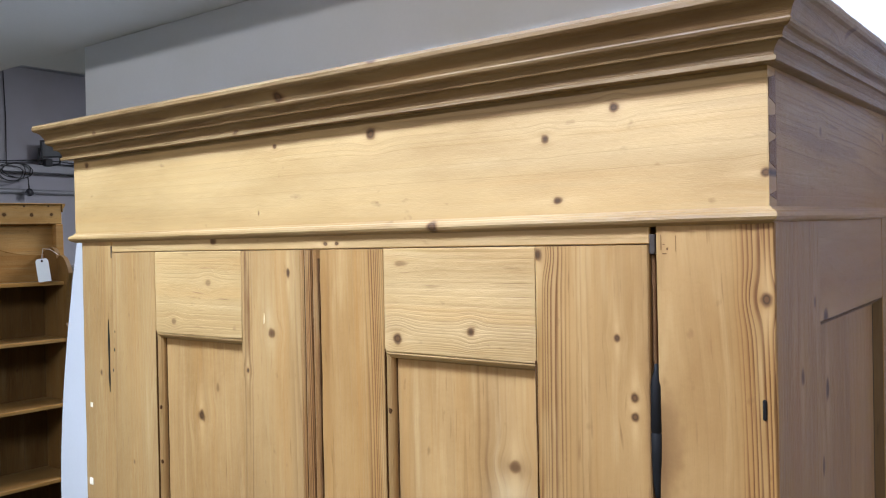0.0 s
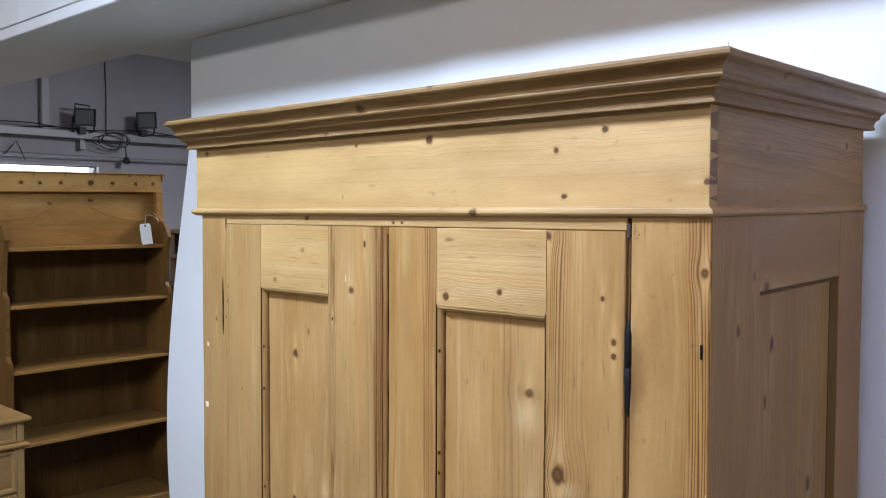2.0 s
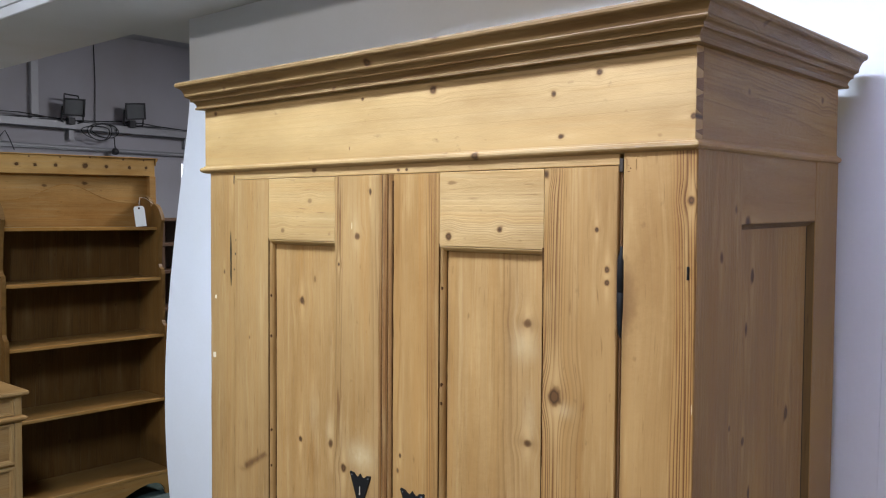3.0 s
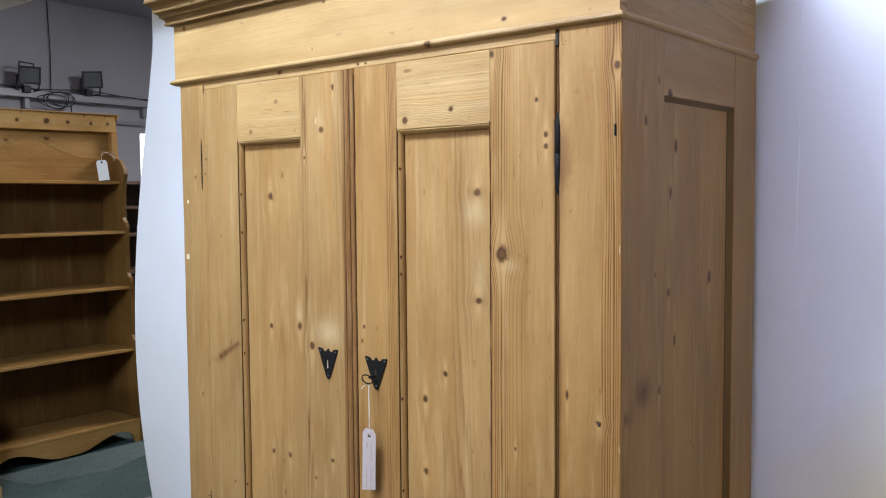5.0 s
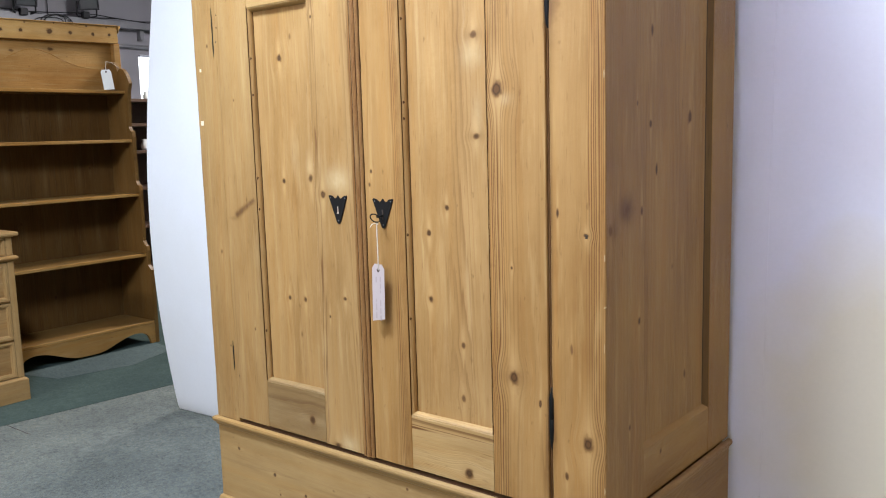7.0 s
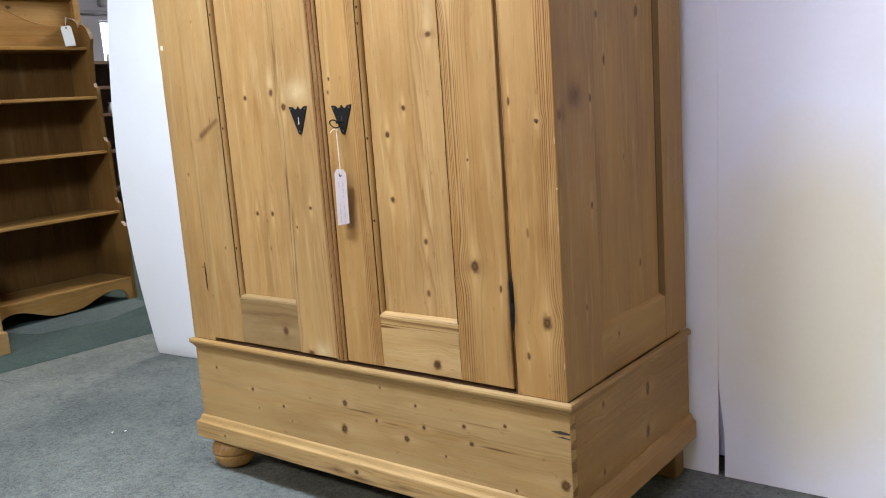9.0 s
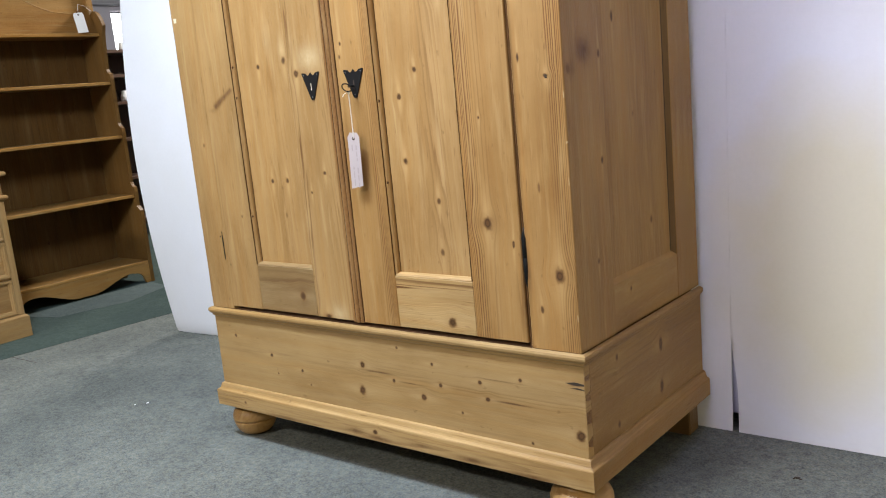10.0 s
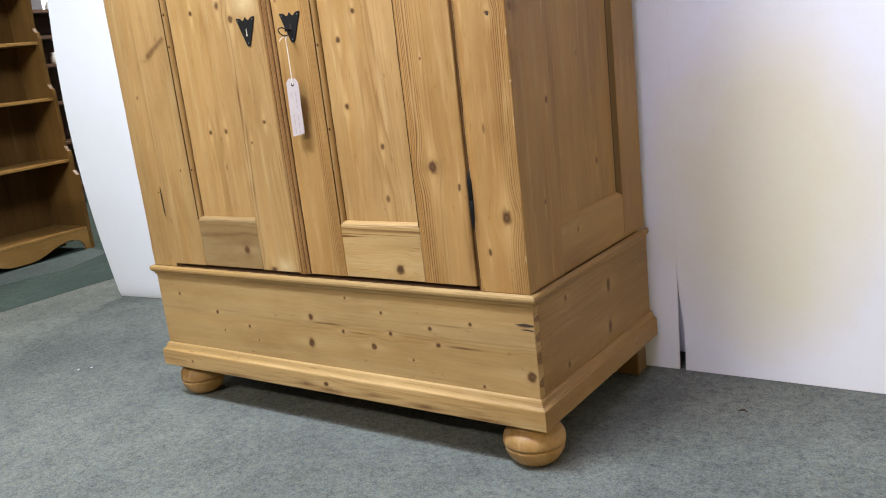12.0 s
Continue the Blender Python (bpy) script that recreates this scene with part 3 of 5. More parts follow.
BEAD = [(-0.02, 1.6762), (-0.0005, 1.6762), (0.0030, 1.6776), (0.0078, 1.6800), (0.0098, 1.6832), (0.0092, 1.6864), (0.0068, 1.6890), (0.0035, 1.6902), (0.0012, 1.6930), (-0.02, 1.6930)]
part("bead_moulding", moulding(BEAD, "front", TL, TR, 0.0, YB), bead_pine, wardrobe)
part("bead_moulding", moulding(BEAD, "right", TL, TR, 0.0, YB), bead_side_pine, wardrobe)
part("bead_moulding", moulding(BEAD, "left", TL, TR, 0.0, YB), bead_side_pine, wardrobe)

# dovetails of the frieze box show as darker end grain on its side
END_GRAIN = pine("pine_end_grain", "x", "z", (), 0.0, 3000.0, 4.0, 0.8, 0.62, 0.6, 9.0, pale=(0.270, 0.140, 0.046))
for z, h, lean in ((1.806, 0.028, 0.005), (1.772, 0.020, 0.003), (1.744, 0.030, 0.006), (1.7035, 0.009, 0.004)):
    part("dovetail", prism([(0.0015, z - h / 2 + lean), (0.023, z - h / 2), (0.024, z + h / 2), (0.0015, z + h / 2 - lean)], "x", TR - 0.004, TR + 0.0006), END_GRAIN, wardrobe, "dark end grain of a dovetail")

# carcass
left_post_pine = pine("pine_left_post", "z", "x", [(-0.554, 1.445, 0.004, 1.5, 0.7), (-0.507, 0.621, 0.004, 1.6, 0.9), (-0.507, 0.593, 0.004, 1.6, 0.9), (-0.545, 0.90, 0.004, 1.5, 0.5)], -0.45, 1100.0, 0.9, 0.5, 0.97, 0.1, 11.0, bands=[(-0.548, 0.016, 0.35), (-0.604, 0.008, 0.3)])
right_post_pine = pine("pine_right_post", "z", "x", [(0.570, 1.002, 0.0055, 0.7, 1.0), (0.508, 1.043, 0.0035, 3.0, 0.9), (0.602, 1.604, 0.006, 1.3, 1.0), (0.572, 0.592, 0.013, 1.1, 1.0), (0.524, 0.515, 0.004, 2.0, 0.8), (0.537, 0.777, 0.003, 4.0, 0.5), (0.502, 1.455, 0.020, 3.0, 0.30)], 0.475, 820.0, 1.2, 0.45, 0.94, 0.65, 12.0, bands=[(0.592, 0.020, 1.5), (0.498, 0.008, 0.35)], stains_and_shade=[(0.496, 1.425, 0.009, 0.060, 0.95), (0.496, 0.600, 0.007, 0.060, 0.8), (0.494, 1.05, 0.004, 0.35, 0.6)])
rail_pine = pine("pine_rail", "x", "z", [(1.673, -0.234, 0.006, 1.3, 0.8), (1.6655, 0.033, 0.003, 1.4, 1.0), (1.665, 0.012, 0.003, 1.4, 1.0)], 1.60, 900.0, 1.0, 0.25, 1.03, 0.0, 13.0, 0.46, PALE, bands=[(1.66, 0.02, 0.2)])
part("post", plank(XL, -0.5135, 0.0, 0.028, 0.4285, 1.6785, "z", 0.0018), left_post_pine, wardrobe)
part("post", plank(0.4915, XR, 0.0, 0.028, 0.4285, 1.6785, "z", 0.0018), right_post_pine, wardrobe)
part("top_rail", block(-0.5130, 0.4840, 0.001, 0.026, 1.6585, 1.6790, 0.001), rail_pine, wardrobe)
# stop, rebate and sill: dark brown holds the shade of the door gaps
part("door_stop", block(-0.53, 0.51, 0.0285, 0.045, 0.43, 1.668), REBATE, wardrobe, "rebate behind the doors, coloured dark for its shade")
part("hinge_rebate", block(0.4842, 0.4912, 0.010, 0.028, 0.4290, 1.6475), REBATE, wardrobe, "rebate beside the hinges, coloured brown for its shade")
# slightly paler strip paints the lit door edge inside the rebate
part("hinge_lining", block(0.4842, 0.4880, 0.0045, 0.0098, 0.4295, 1.6470, 0.001), BROWN_STRIP, wardrobe, "brown strip in the rebate, paler like a lit edge")
part("sill", block(-0.60, 0.60, 0.005, 0.62, 0.4145, 0.4283), REBATE, wardrobe, "carcass bottom under the doors, coloured dark for its shade")
part("back_board", block(XL + 0.02, XR - 0.02, YB - 0.012, YB - 0.002, 0.2, 1.85), cornice_side_pine, wardrobe)

# right side: frame and sunken panel; browner pine, toned down further for this side's shade
side_stile_pine = pine("pine_side_stile", "z", "y", [(0.090, 1.519, 0.007, 1.5, 0.8), (0.142, 1.592, 0.005, 1.4, 0.7), (0.131, 1.248, 0.004, 1.4, 0.8), (0.152, 1.038, 0.006, 1.7, 0.8), (0.142, 0.816, 0.005, 1.5, 0.9), (0.101, 0.604, 0.005, 1.5, 0.8), (0.019, 1.010, 0.009, 1.5, 0.5), (0.615, 1.20, 0.004, 1.5, 0.6)], 0.09, 1200.0, 0.9, 0.10, 0.82, 0.2, 21.0, pale=(0.335, 0.198, 0.068), bands=[(0.155, 0.02, 0.35), (0.02, 0.02, 0.25)], stains_and_shade=[(0.085, 1.046, 0.034, 0.026, 1.1), (0.030, 1.010, 0.020, 0.020, 0.6), (0.10, 0.70, 0.03, 0.12, 0.25)])
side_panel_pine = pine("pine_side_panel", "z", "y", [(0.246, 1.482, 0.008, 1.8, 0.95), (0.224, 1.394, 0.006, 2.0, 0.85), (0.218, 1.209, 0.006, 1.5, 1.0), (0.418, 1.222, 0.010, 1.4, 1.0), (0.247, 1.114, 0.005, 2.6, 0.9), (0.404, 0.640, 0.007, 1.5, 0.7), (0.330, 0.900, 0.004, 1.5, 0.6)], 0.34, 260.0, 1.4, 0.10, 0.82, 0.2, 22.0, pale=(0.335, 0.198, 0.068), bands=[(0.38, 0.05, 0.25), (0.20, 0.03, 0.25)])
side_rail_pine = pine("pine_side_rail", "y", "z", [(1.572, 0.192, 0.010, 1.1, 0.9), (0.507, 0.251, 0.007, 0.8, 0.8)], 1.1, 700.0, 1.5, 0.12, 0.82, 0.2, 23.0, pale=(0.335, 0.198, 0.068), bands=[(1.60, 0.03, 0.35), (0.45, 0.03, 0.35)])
# darker pine, on the back and top bevels of the side panel
dark_pine = pine("pine_dark", "z", "y", (), 0.5, 900.0, 1.2, 0.3, 0.33, 0.7, 24.0)
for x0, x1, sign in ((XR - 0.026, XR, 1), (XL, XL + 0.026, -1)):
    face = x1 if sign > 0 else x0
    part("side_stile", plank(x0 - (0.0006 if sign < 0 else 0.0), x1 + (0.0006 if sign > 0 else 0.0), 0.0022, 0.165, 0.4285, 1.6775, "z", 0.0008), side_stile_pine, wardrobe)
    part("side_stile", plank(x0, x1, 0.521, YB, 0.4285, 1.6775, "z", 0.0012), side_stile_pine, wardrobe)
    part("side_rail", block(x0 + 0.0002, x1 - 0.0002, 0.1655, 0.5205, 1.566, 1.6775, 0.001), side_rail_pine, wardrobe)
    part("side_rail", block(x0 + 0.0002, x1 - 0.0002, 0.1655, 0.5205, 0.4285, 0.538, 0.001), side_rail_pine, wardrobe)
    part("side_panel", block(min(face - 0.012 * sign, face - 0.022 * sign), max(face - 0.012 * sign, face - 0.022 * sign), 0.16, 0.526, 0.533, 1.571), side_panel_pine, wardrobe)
    for y0, way in ((0.1655, 1), (0.5205, -1)):
        strip = prism([(face - 0.001 * sign, y0), (face - 0.0125 * sign, y0), (face - 0.0125 * sign, y0 + 0.009 * way)], "z", 0.538, 1.566)
        part("panel_bevel", strip, side_stile_pine if way > 0 else dark_pine, wardrobe)
        part("panel_gap", block(min(face - 0.0118 * sign, face - 0.0125 * sign), max(face - 0.0118 * sign, face - 0.0125 * sign), min(y0 + 0.009 * way, y0 + 0.0132 * way), max(y0 + 0.009 * way, y0 + 0.0132 * way), 0.548, 1.556), DARK_GAP, wardrobe, "dark shrinkage gap")
    for z0, way in ((0.5385, 1), (1.5655, -1)):
        strip = prism([(face - 0.001 * sign, z0), (face - 0.0125 * sign, z0), (face - 0.0125 * sign, z0 + 0.009 * way)], "y", 0.166, 0.520)
        part("panel_bevel", strip, side_rail_pine if way > 0 else dark_pine, wardrobe)

# doors
# a slanting branch scar on the outer stile, darkest at its lower end
SCAR = [(-0.468 + 0.0058 * k, 1.0025 + 0.0033 * k, 0.0080, 0.0078 - 0.00026 * k, 0.95 - 0.025 * k) for k in range(13)] + [(-0.425, 1.043, 0.0028, 0.0075, 0.8), (-0.482, 0.993, 0.0160, 0.0060, 0.40)]
spike_pine = pine("pine_stile_spike", "z", "x", [(-0.420, 0.70, 0.003, 1.5, 0.6), (-0.455, 1.30, 0.003, 1.5, 0.5)], -0.47, 1700.0, 0.8, 0.40, 1.0, 0.12, 31.0, bands=[(-0.393, 0.008, 0.55), (-0.505, 0.008, 0.3)], stains_and_shade=SCAR)
left_meeting_pine = pine("pine_left_meeting", "z", "x", [(-0.138, 1.064, 0.0075, 1.3, 1.0), (-0.078, 0.816, 0.006, 0.9, 0.85), (-0.098, 1.537, 0.0075, 0.9, 0.8), (-0.153, 1.479, 0.0035, 1.3, 0.9), (-0.132, 0.767, 0.0035, 1.3, 0.8), (-0.062, 1.625, 0.004, 1.8, 0.95), (-0.125, 0.440, 0.009, 0.9, 0.9)], -0.10, 800.0, 2.2, 0.45, 1.0, 0.15, 32.0, bands=[(-0.152, 0.010, 1.1), (-0.05, 0.01, 0.35)], bleached=[(-0.088, 1.098, 0.036, 0.026, 0.9), (-0.085, 0.452, 0.028, 0.020, 0.8), (-0.105, 1.55, 0.006, 0.03, 0.5)], stains_and_shade=[(-0.125, 0.443, 0.012, 0.007, 0.9)])
right_meeting_pine = pine("pine_right_meeting", "z", "x", [(0.022, 1.120, 0.003, 1.6, 0.9), (0.016, 1.090, 0.0035, 1.6, 0.7)], 0.020, 1500.0, 0.7, 0.40, 0.95, 0.65, 33.0, bands=[(0.101, 0.015, 1.3), (0.018, 0.006, 0.4)])
right_stile_pine = pine("pine_right_stile", "z", "x", [(0.372, 1.285, 0.0145, 1.1, 1.0), (0.402, 0.700, 0.0130, 1.1, 1.0), (0.466, 1.497, 0.0045, 1.3, 1.0), (0.466, 1.477, 0.0045, 1.3, 1.0), (0.401, 0.928, 0.003, 1.3, 0.8), (0.464, 0.655, 0.0035, 2.6, 1.0), (0.447, 1.559, 0.004, 1.2, 0.95), (0.351, 1.648, 0.006, 1.3, 0.9)], 0.465, 1000.0, 1.0, 0.45, 0.95, 0.55, 34.0, bands=[(0.364, 0.022, 1.5), (0.408, 0.010, 0.5), (0.475, 0.008, 0.3)], stains_and_shade=[(0.483, 0.53, 0.006, 0.10, 0.8), (0.483, 1.50, 0.004, 0.15, 0.6), (0.40, 0.700, 0.03, 0.02, 0.4)], bleached=[(0.385, 1.265, 0.02, 0.012, 0.5)])
left_panel_pine = pine("pine_left_panel", "z", "x", [(-0.287, 1.395, 0.0085, 1.1, 0.95), (-0.292, 1.093, 0.0065, 1.1, 0.9), (-0.194, 1.101, 0.008, 1.3, 0.8), (-0.293, 0.795, 0.006, 1.1, 0.85), (-0.234, 0.796, 0.006, 1.2, 0.8), (-0.245, 1.443, 0.004, 2.0, 0.4), (-0.254, 0.704, 0.004, 2.0, 0.4)], -0.262, 620.0, 3.4, 0.40, 1.02, 0.35, 35.0, bands=[(-0.245, 0.030, 0.20)], bleached=[(-0.196, 1.125, 0.010, 0.03, 0.7), (-0.25, 1.16, 0.01, 0.05, 0.4)])
right_panel_pine = pine("pine_right_panel", "z", "x", [(0.306, 1.397, 0.0105, 0.8, 0.75), (0.308, 1.193, 0.009, 0.75, 0.85), (0.226, 1.043, 0.006, 1.1, 0.9), (0.175, 0.985, 0.0065, 1.1, 0.95), (0.175, 0.839, 0.0065, 1.1, 0.9), (0.262, 0.745, 0.006, 1.3, 0.8), (0.259, 0.626, 0.007, 1.3, 0.7)], 0.222, 620.0, 3.0, 0.45, 1.02, 0.35, 36.0, bands=[(0.262, 0.040, 0.42), (0.16, 0.02, 0.12)], bleached=[(0.30, 1.36, 0.025, 0.025, 0.6), (0.312, 1.23, 0.012, 0.05, 0.4)], stains_and_shade=[(0.306, 1.397, 0.022, 0.012, 0.45), (0.306, 1.193, 0.022, 0.010, 0.4)])
left_top_pine = pine("pine_left_door_top", "x", "z", [(1.608, -0.245, 0.006, 1.3, 0.35), (1.545, -0.336, 0.006, 1.2, 0.45)], 1.59, 1500.0, 1.2, 0.08, 1.05, 0.0, 37.0, 0.46, PALE, bands=[(1.55, 0.03, 0.15)])
right_top_pine = pine("pine_right_door_top", "x", "z", [(1.542, 0.140, 0.008, 1.0, 1.0), (1.556, 0.256, 0.006, 1.0, 0.9), (1.638, 0.147, 0.004, 3.0, 0.4)], 1.62, 1700.0, 1.2, 0.10, 1.04, 0.0, 38.0, 0.46, PALE, bands=[(1.570, 0.028, 0.22)])
left_low_pine = pine("pine_left_door_foot", "x", "z", [(0.489, -0.215, 0.012, 0.9, 0.85)], 0.545, 1800.0, 2.0, 0.45, 0.76, -0.3, 39.0, bands=[(0.540, 0.022, 0.75)], stains_and_shade=[(0.50, -0.27, 0.05, 0.10, 0.30), (0.49, -0.212, 0.03, 0.03, 0.5)])
right_low_pine = pine("pine_right_door_foot", "x", "z", [(0.464, 0.280, 0.011, 1.2, 0.95)], 0.53, 1700.0, 2.0, 0.65, 1.0, 0.0, 40.0, 0.46, PALE, bands=[(0.545, 0.020, 1.1), (0.445, 0.01, 0.4)])
PALE_WAX = pine("pine_pale_fill", "z", "x", (), 0.0, 900.0, 1.0, 0.2, 1.0, 0.0, 44.0, pale=(0.58, 0.44, 0.24))
astragal_pine = pine("pine_astragal", "z", "x", (), -0.035, 14000.0, 2.6, 0.8, 0.82, 0.5, 41.0, pale=(0.330, 0.176, 0.062), late=(0.095, 0.034, 0.010), bands=[(-0.016, 0.016, 1.10)])

dirty_pine = pine("pine_bevel", "z", "x", (), 0.0, 900.0, 1.2, 0.9, 1.0, 0.3, 42.0)

DOOR_LOW, DOOR_TOP, OPEN_LOW, OPEN_TOP = 0.4385, 1.6575, 0.564, 1.524


OLD_WAX = plain("old_wax", (0.066, 0.030, 0.011), 0.9, 0.0, 90.0, 1.1, 0.05)


def wax_line(x, z0, z1, y, wide, seed):
    """An upright line of dirt in a joint: its width comes and goes."""
    bm = bmesh.new()
    steps = int((z1 - z0) / 0.008)
    rings = []
    for k in range(steps + 1):
        z = z0 + (z1 - z0) * k / steps
        w = wide * (0.12 + max(0.0, 0.48 + 1.1 * noise.noise(Vector((seed, 0.0, z * 9.0))) + 0.5 * noise.noise(Vector((seed, 4.0, z * 55.0)))))
        side = wide * 0.35 * noise.noise(Vector((seed, 9.0, z * 20.0)))
        rings.append([bm.verts.new(q) for q in ((x + side - w / 2, y + 0.004, z), (x + side - w / 2, y, z), (x + side + w / 2, y, z), (x + side + w / 2, y + 0.004, z))])
    for one, two in zip(rings, rings[1:]):
        for i in range(4):
            bm.faces.new((one[i], two[i], two[(i + 1) % 4], one[(i + 1) % 4]))
    bm.faces.new(rings[0])
    bm.faces.new(rings[-1][::-1])
    return bm


def spot(x, z, rx, rz, y):
    """A small uneven hole or chip lying in a front face."""
    pts = []
    for i in range(10):
        a = 2 * math.pi * i / 10
        k = 1.0 + 0.45 * noise.noise(Vector((x * 90 + math.cos(a), z * 90 + math.sin(a), 3.0)))
        pts.append((x + rx * k * math.cos(a), z + rz * k * math.sin(a)))
    return prism(pts, "y", y, y + 0.006)


def door(x0, x1, p0, p1, mats, label, pins):
    outer, inner, panel, top, foot = mats
    ob = new("door")
    ob.parent = wardrobe
    ob.matrix_parent_inverse = origin(wardrobe).inverted()
    tagged(ob, label)
    face = -0.0015
    part("stile", plank(x0, p0, face, 0.024, DOOR_LOW, DOOR_TOP, "z", 0.0016), outer, ob)
    part("stile", plank(p1, x1, face, 0.024, DOOR_LOW, DOOR_TOP, "z", 0.0016), inner, ob)
    part("rail", plank(p0 + 0.0007, p1 - 0.0007, face + 0.0008, 0.023, OPEN_TOP, DOOR_TOP, "x", 0.0013), top, ob)
    part("rail", plank(p0 + 0.0007, p1 - 0.0007, face + 0.0008, 0.023, DOOR_LOW, OPEN_LOW, "x", 0.0013), foot, ob)
    part("panel", block(p0 - 0.006, p1 + 0.006, 0.0135, 0.021, OPEN_LOW - 0.006, OPEN_TOP + 0.006), panel, ob)
    for x, way, mat in ((p0, 1, dirty_pine), (p1, -1, inner)):
        part("panel_bevel", prism([(x - 0.0030 * way, 0.0014), (x + 0.0024 * way, 0.0010), (x + 0.0058 * way, 0.0040), (x + 0.0076 * way, 0.0080), (x + 0.0080 * way, 0.0137), (x - 0.0030 * way, 0.0137)], "z", OPEN_LOW, OPEN_TOP), mat, ob)
    part("panel_gap", wax_line(p0 + 0.0090, OPEN_LOW + 0.009, OPEN_TOP - 0.009, 0.0124, 0.0020, x0), OLD_WAX, ob, "thin dark line of old wax")
    part("panel_gap", wax_line(p0 + 0.0008, OPEN_LOW + 0.002, OPEN_TOP + 0.004, face - 0.0003, 0.0007, x0 + 3.0), OLD_WAX, ob, "thin dark line of old wax")
    if p1 > 0:
        part("panel_gap", wax_line(p1 - 0.0006, OPEN_LOW + 0.002, OPEN_TOP + 0.004, face - 0.0003, 0.0022, x0 + 7.0), OLD_WAX, ob, "thin dark line of old wax")
    for z in pins:
        part("bevel_hole", spot(p0 + 0.0045, z, 0.0016, 0.0034, 0.0016), OLD_WAX, ob, "small dark pin hole")
    for z, way, mat in ((OPEN_LOW, 1, foot), (OPEN_TOP, -1, top)):
        part("panel_bevel", prism([(0.0004, z + 0.0006 * way), (0.0004, z + 0.0022 * way), (0.0040, z + 0.0062 * way), (0.0090, z + 0.0088 * way), (0.0137, z + 0.0092 * way), (0.0137, z + 0.0006 * way)], "x", p0 + 0.001, p1 - 0.001), mat, ob)
    return ob


left_door = door(-0.5125, -0.037, -0.385, -0.166, (spike_pine, left_meeting_pine, left_panel_pine, left_top_pine, left_low_pine), "closed pine door with a sunken panel and empty keyhole", (0.70, 1.02, 1.10, 1.31, 1.40))
right_door = door(0.0015, 0.4835, 0.118, 0.347, (right_meeting_pine, right_stile_pine, right_panel_pine, right_top_pine, right_low_pine), "closed pine door with a sunken panel and a key in its lock", (0.79, 0.98, 1.235, 1.27, 1.447))

# reeded strip where the doors meet
REED = [(-0.0368, 0.020), (-0.0368, -0.001), (-0.0345, -0.0035), (-0.031, -0.004), (-0.0285, -0.0025), (-0.0272, -0.0005), (-0.0258, -0.0035), (-0.0215, -0.0062), (-0.017, -0.0062), (-0.0135, -0.0040), (-0.012, -0.0008), (-0.0104, -0.0030), (-0.0068, -0.0042), (-0.0030, -0.0030), (-0.0004, 0.0005), (-0.0004, 0.020)]
part("astragal", prism(REED, "z", DOOR_LOW - 0.002, DOOR_TOP + 0.0004), astragal_pine, left_door, "reddish reeded strip at the meeting edge")
part("meeting_gap", wax_line(0.0004, DOOR_LOW, DOOR_TOP - 0.012, -0.0022, 0.0030, 21.0), OLD_WAX, left_door, "dark uneven gap between the doors")
part("reed_dirt", wax_line(-0.0275, DOOR_LOW, DOOR_TOP, -0.0030, 0.0011, 25.0), OLD_WAX, left_door, "dark wax in a groove")
part("reed_dirt", wax_line(-0.0118, DOOR_LOW, DOOR_TOP, -0.0026, 0.0014, 31.0), OLD_WAX, left_door, "dark wax in a groove")

# base: box, mouldings
# base tone and the long mark at 0.400 paint weaker light and lip shadow
base_pine = pine("pine_base", "x", "z", [(0.321, -0.026, 0.009, 0.9, 1.0), (0.252, -0.035, 0.0115, 0.9, 1.0), (0.264, 0.169, 0.0085, 0.9, 1.0), (0.294, 0.077, 0.005, 1.0, 0.95), (0.302, 0.225, 0.0055, 1.0, 0.95), (0.327, 0.342, 0.0055, 1.0, 0.95), (0.289, 0.361, 0.0055, 1.2, 0.95), (0.243, 0.284, 0.004, 1.0, 0.8), (0.353, 0.204, 0.0045, 1.0, 0.9), (0.348, 0.453, 0.005, 1.0, 0.9), (0.305, -0.376, 0.0055, 1.0, 0.95), (0.275, -0.256, 0.005, 1.0, 0.9), (0.347, -0.524, 0.005, 1.0, 0.8), (0.253, -0.357, 0.0035, 1.0, 0.7), (0.238, -0.228, 0.0035, 1.0, 0.7), (0.243, 0.598, 0.0135, 0.9, 1.0), (0.203, 0.474, 0.004, 1.0, 0.9), (0.382, 0.097, 0.004, 1.0, 0.7), (0.358, 0.593, 0.004, 4.5, 0.9)], 0.30, 500.0, 1.0, 0.08, 0.88, 0.0, 61.0, 0.46, PALE, bands=[(0.307, 0.028, 0.22), (0.395, 0.02, 0.12)], stains_and_shade=[(0.309, 0.025, 0.0024, 0.050, 1.1), (0.2935, 0.125, 0.0018, 0.050, 0.9), (0.2885, 0.420, 0.0022, 0.050, 1.5), (0.338, 0.40, 0.0016, 0.06, 0.7), (0.400, -0.20, 0.010, 0.30, 0.3), (0.205, 0.35, 0.004, 0.12, 0.25)], calm=0.7)
# base side and plinth side also carry the side's shade in their tone
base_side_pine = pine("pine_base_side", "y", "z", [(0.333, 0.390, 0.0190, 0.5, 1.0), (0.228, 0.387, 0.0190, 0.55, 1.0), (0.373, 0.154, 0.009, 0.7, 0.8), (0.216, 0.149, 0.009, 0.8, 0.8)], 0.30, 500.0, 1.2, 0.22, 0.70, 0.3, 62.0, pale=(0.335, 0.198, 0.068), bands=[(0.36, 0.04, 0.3)])
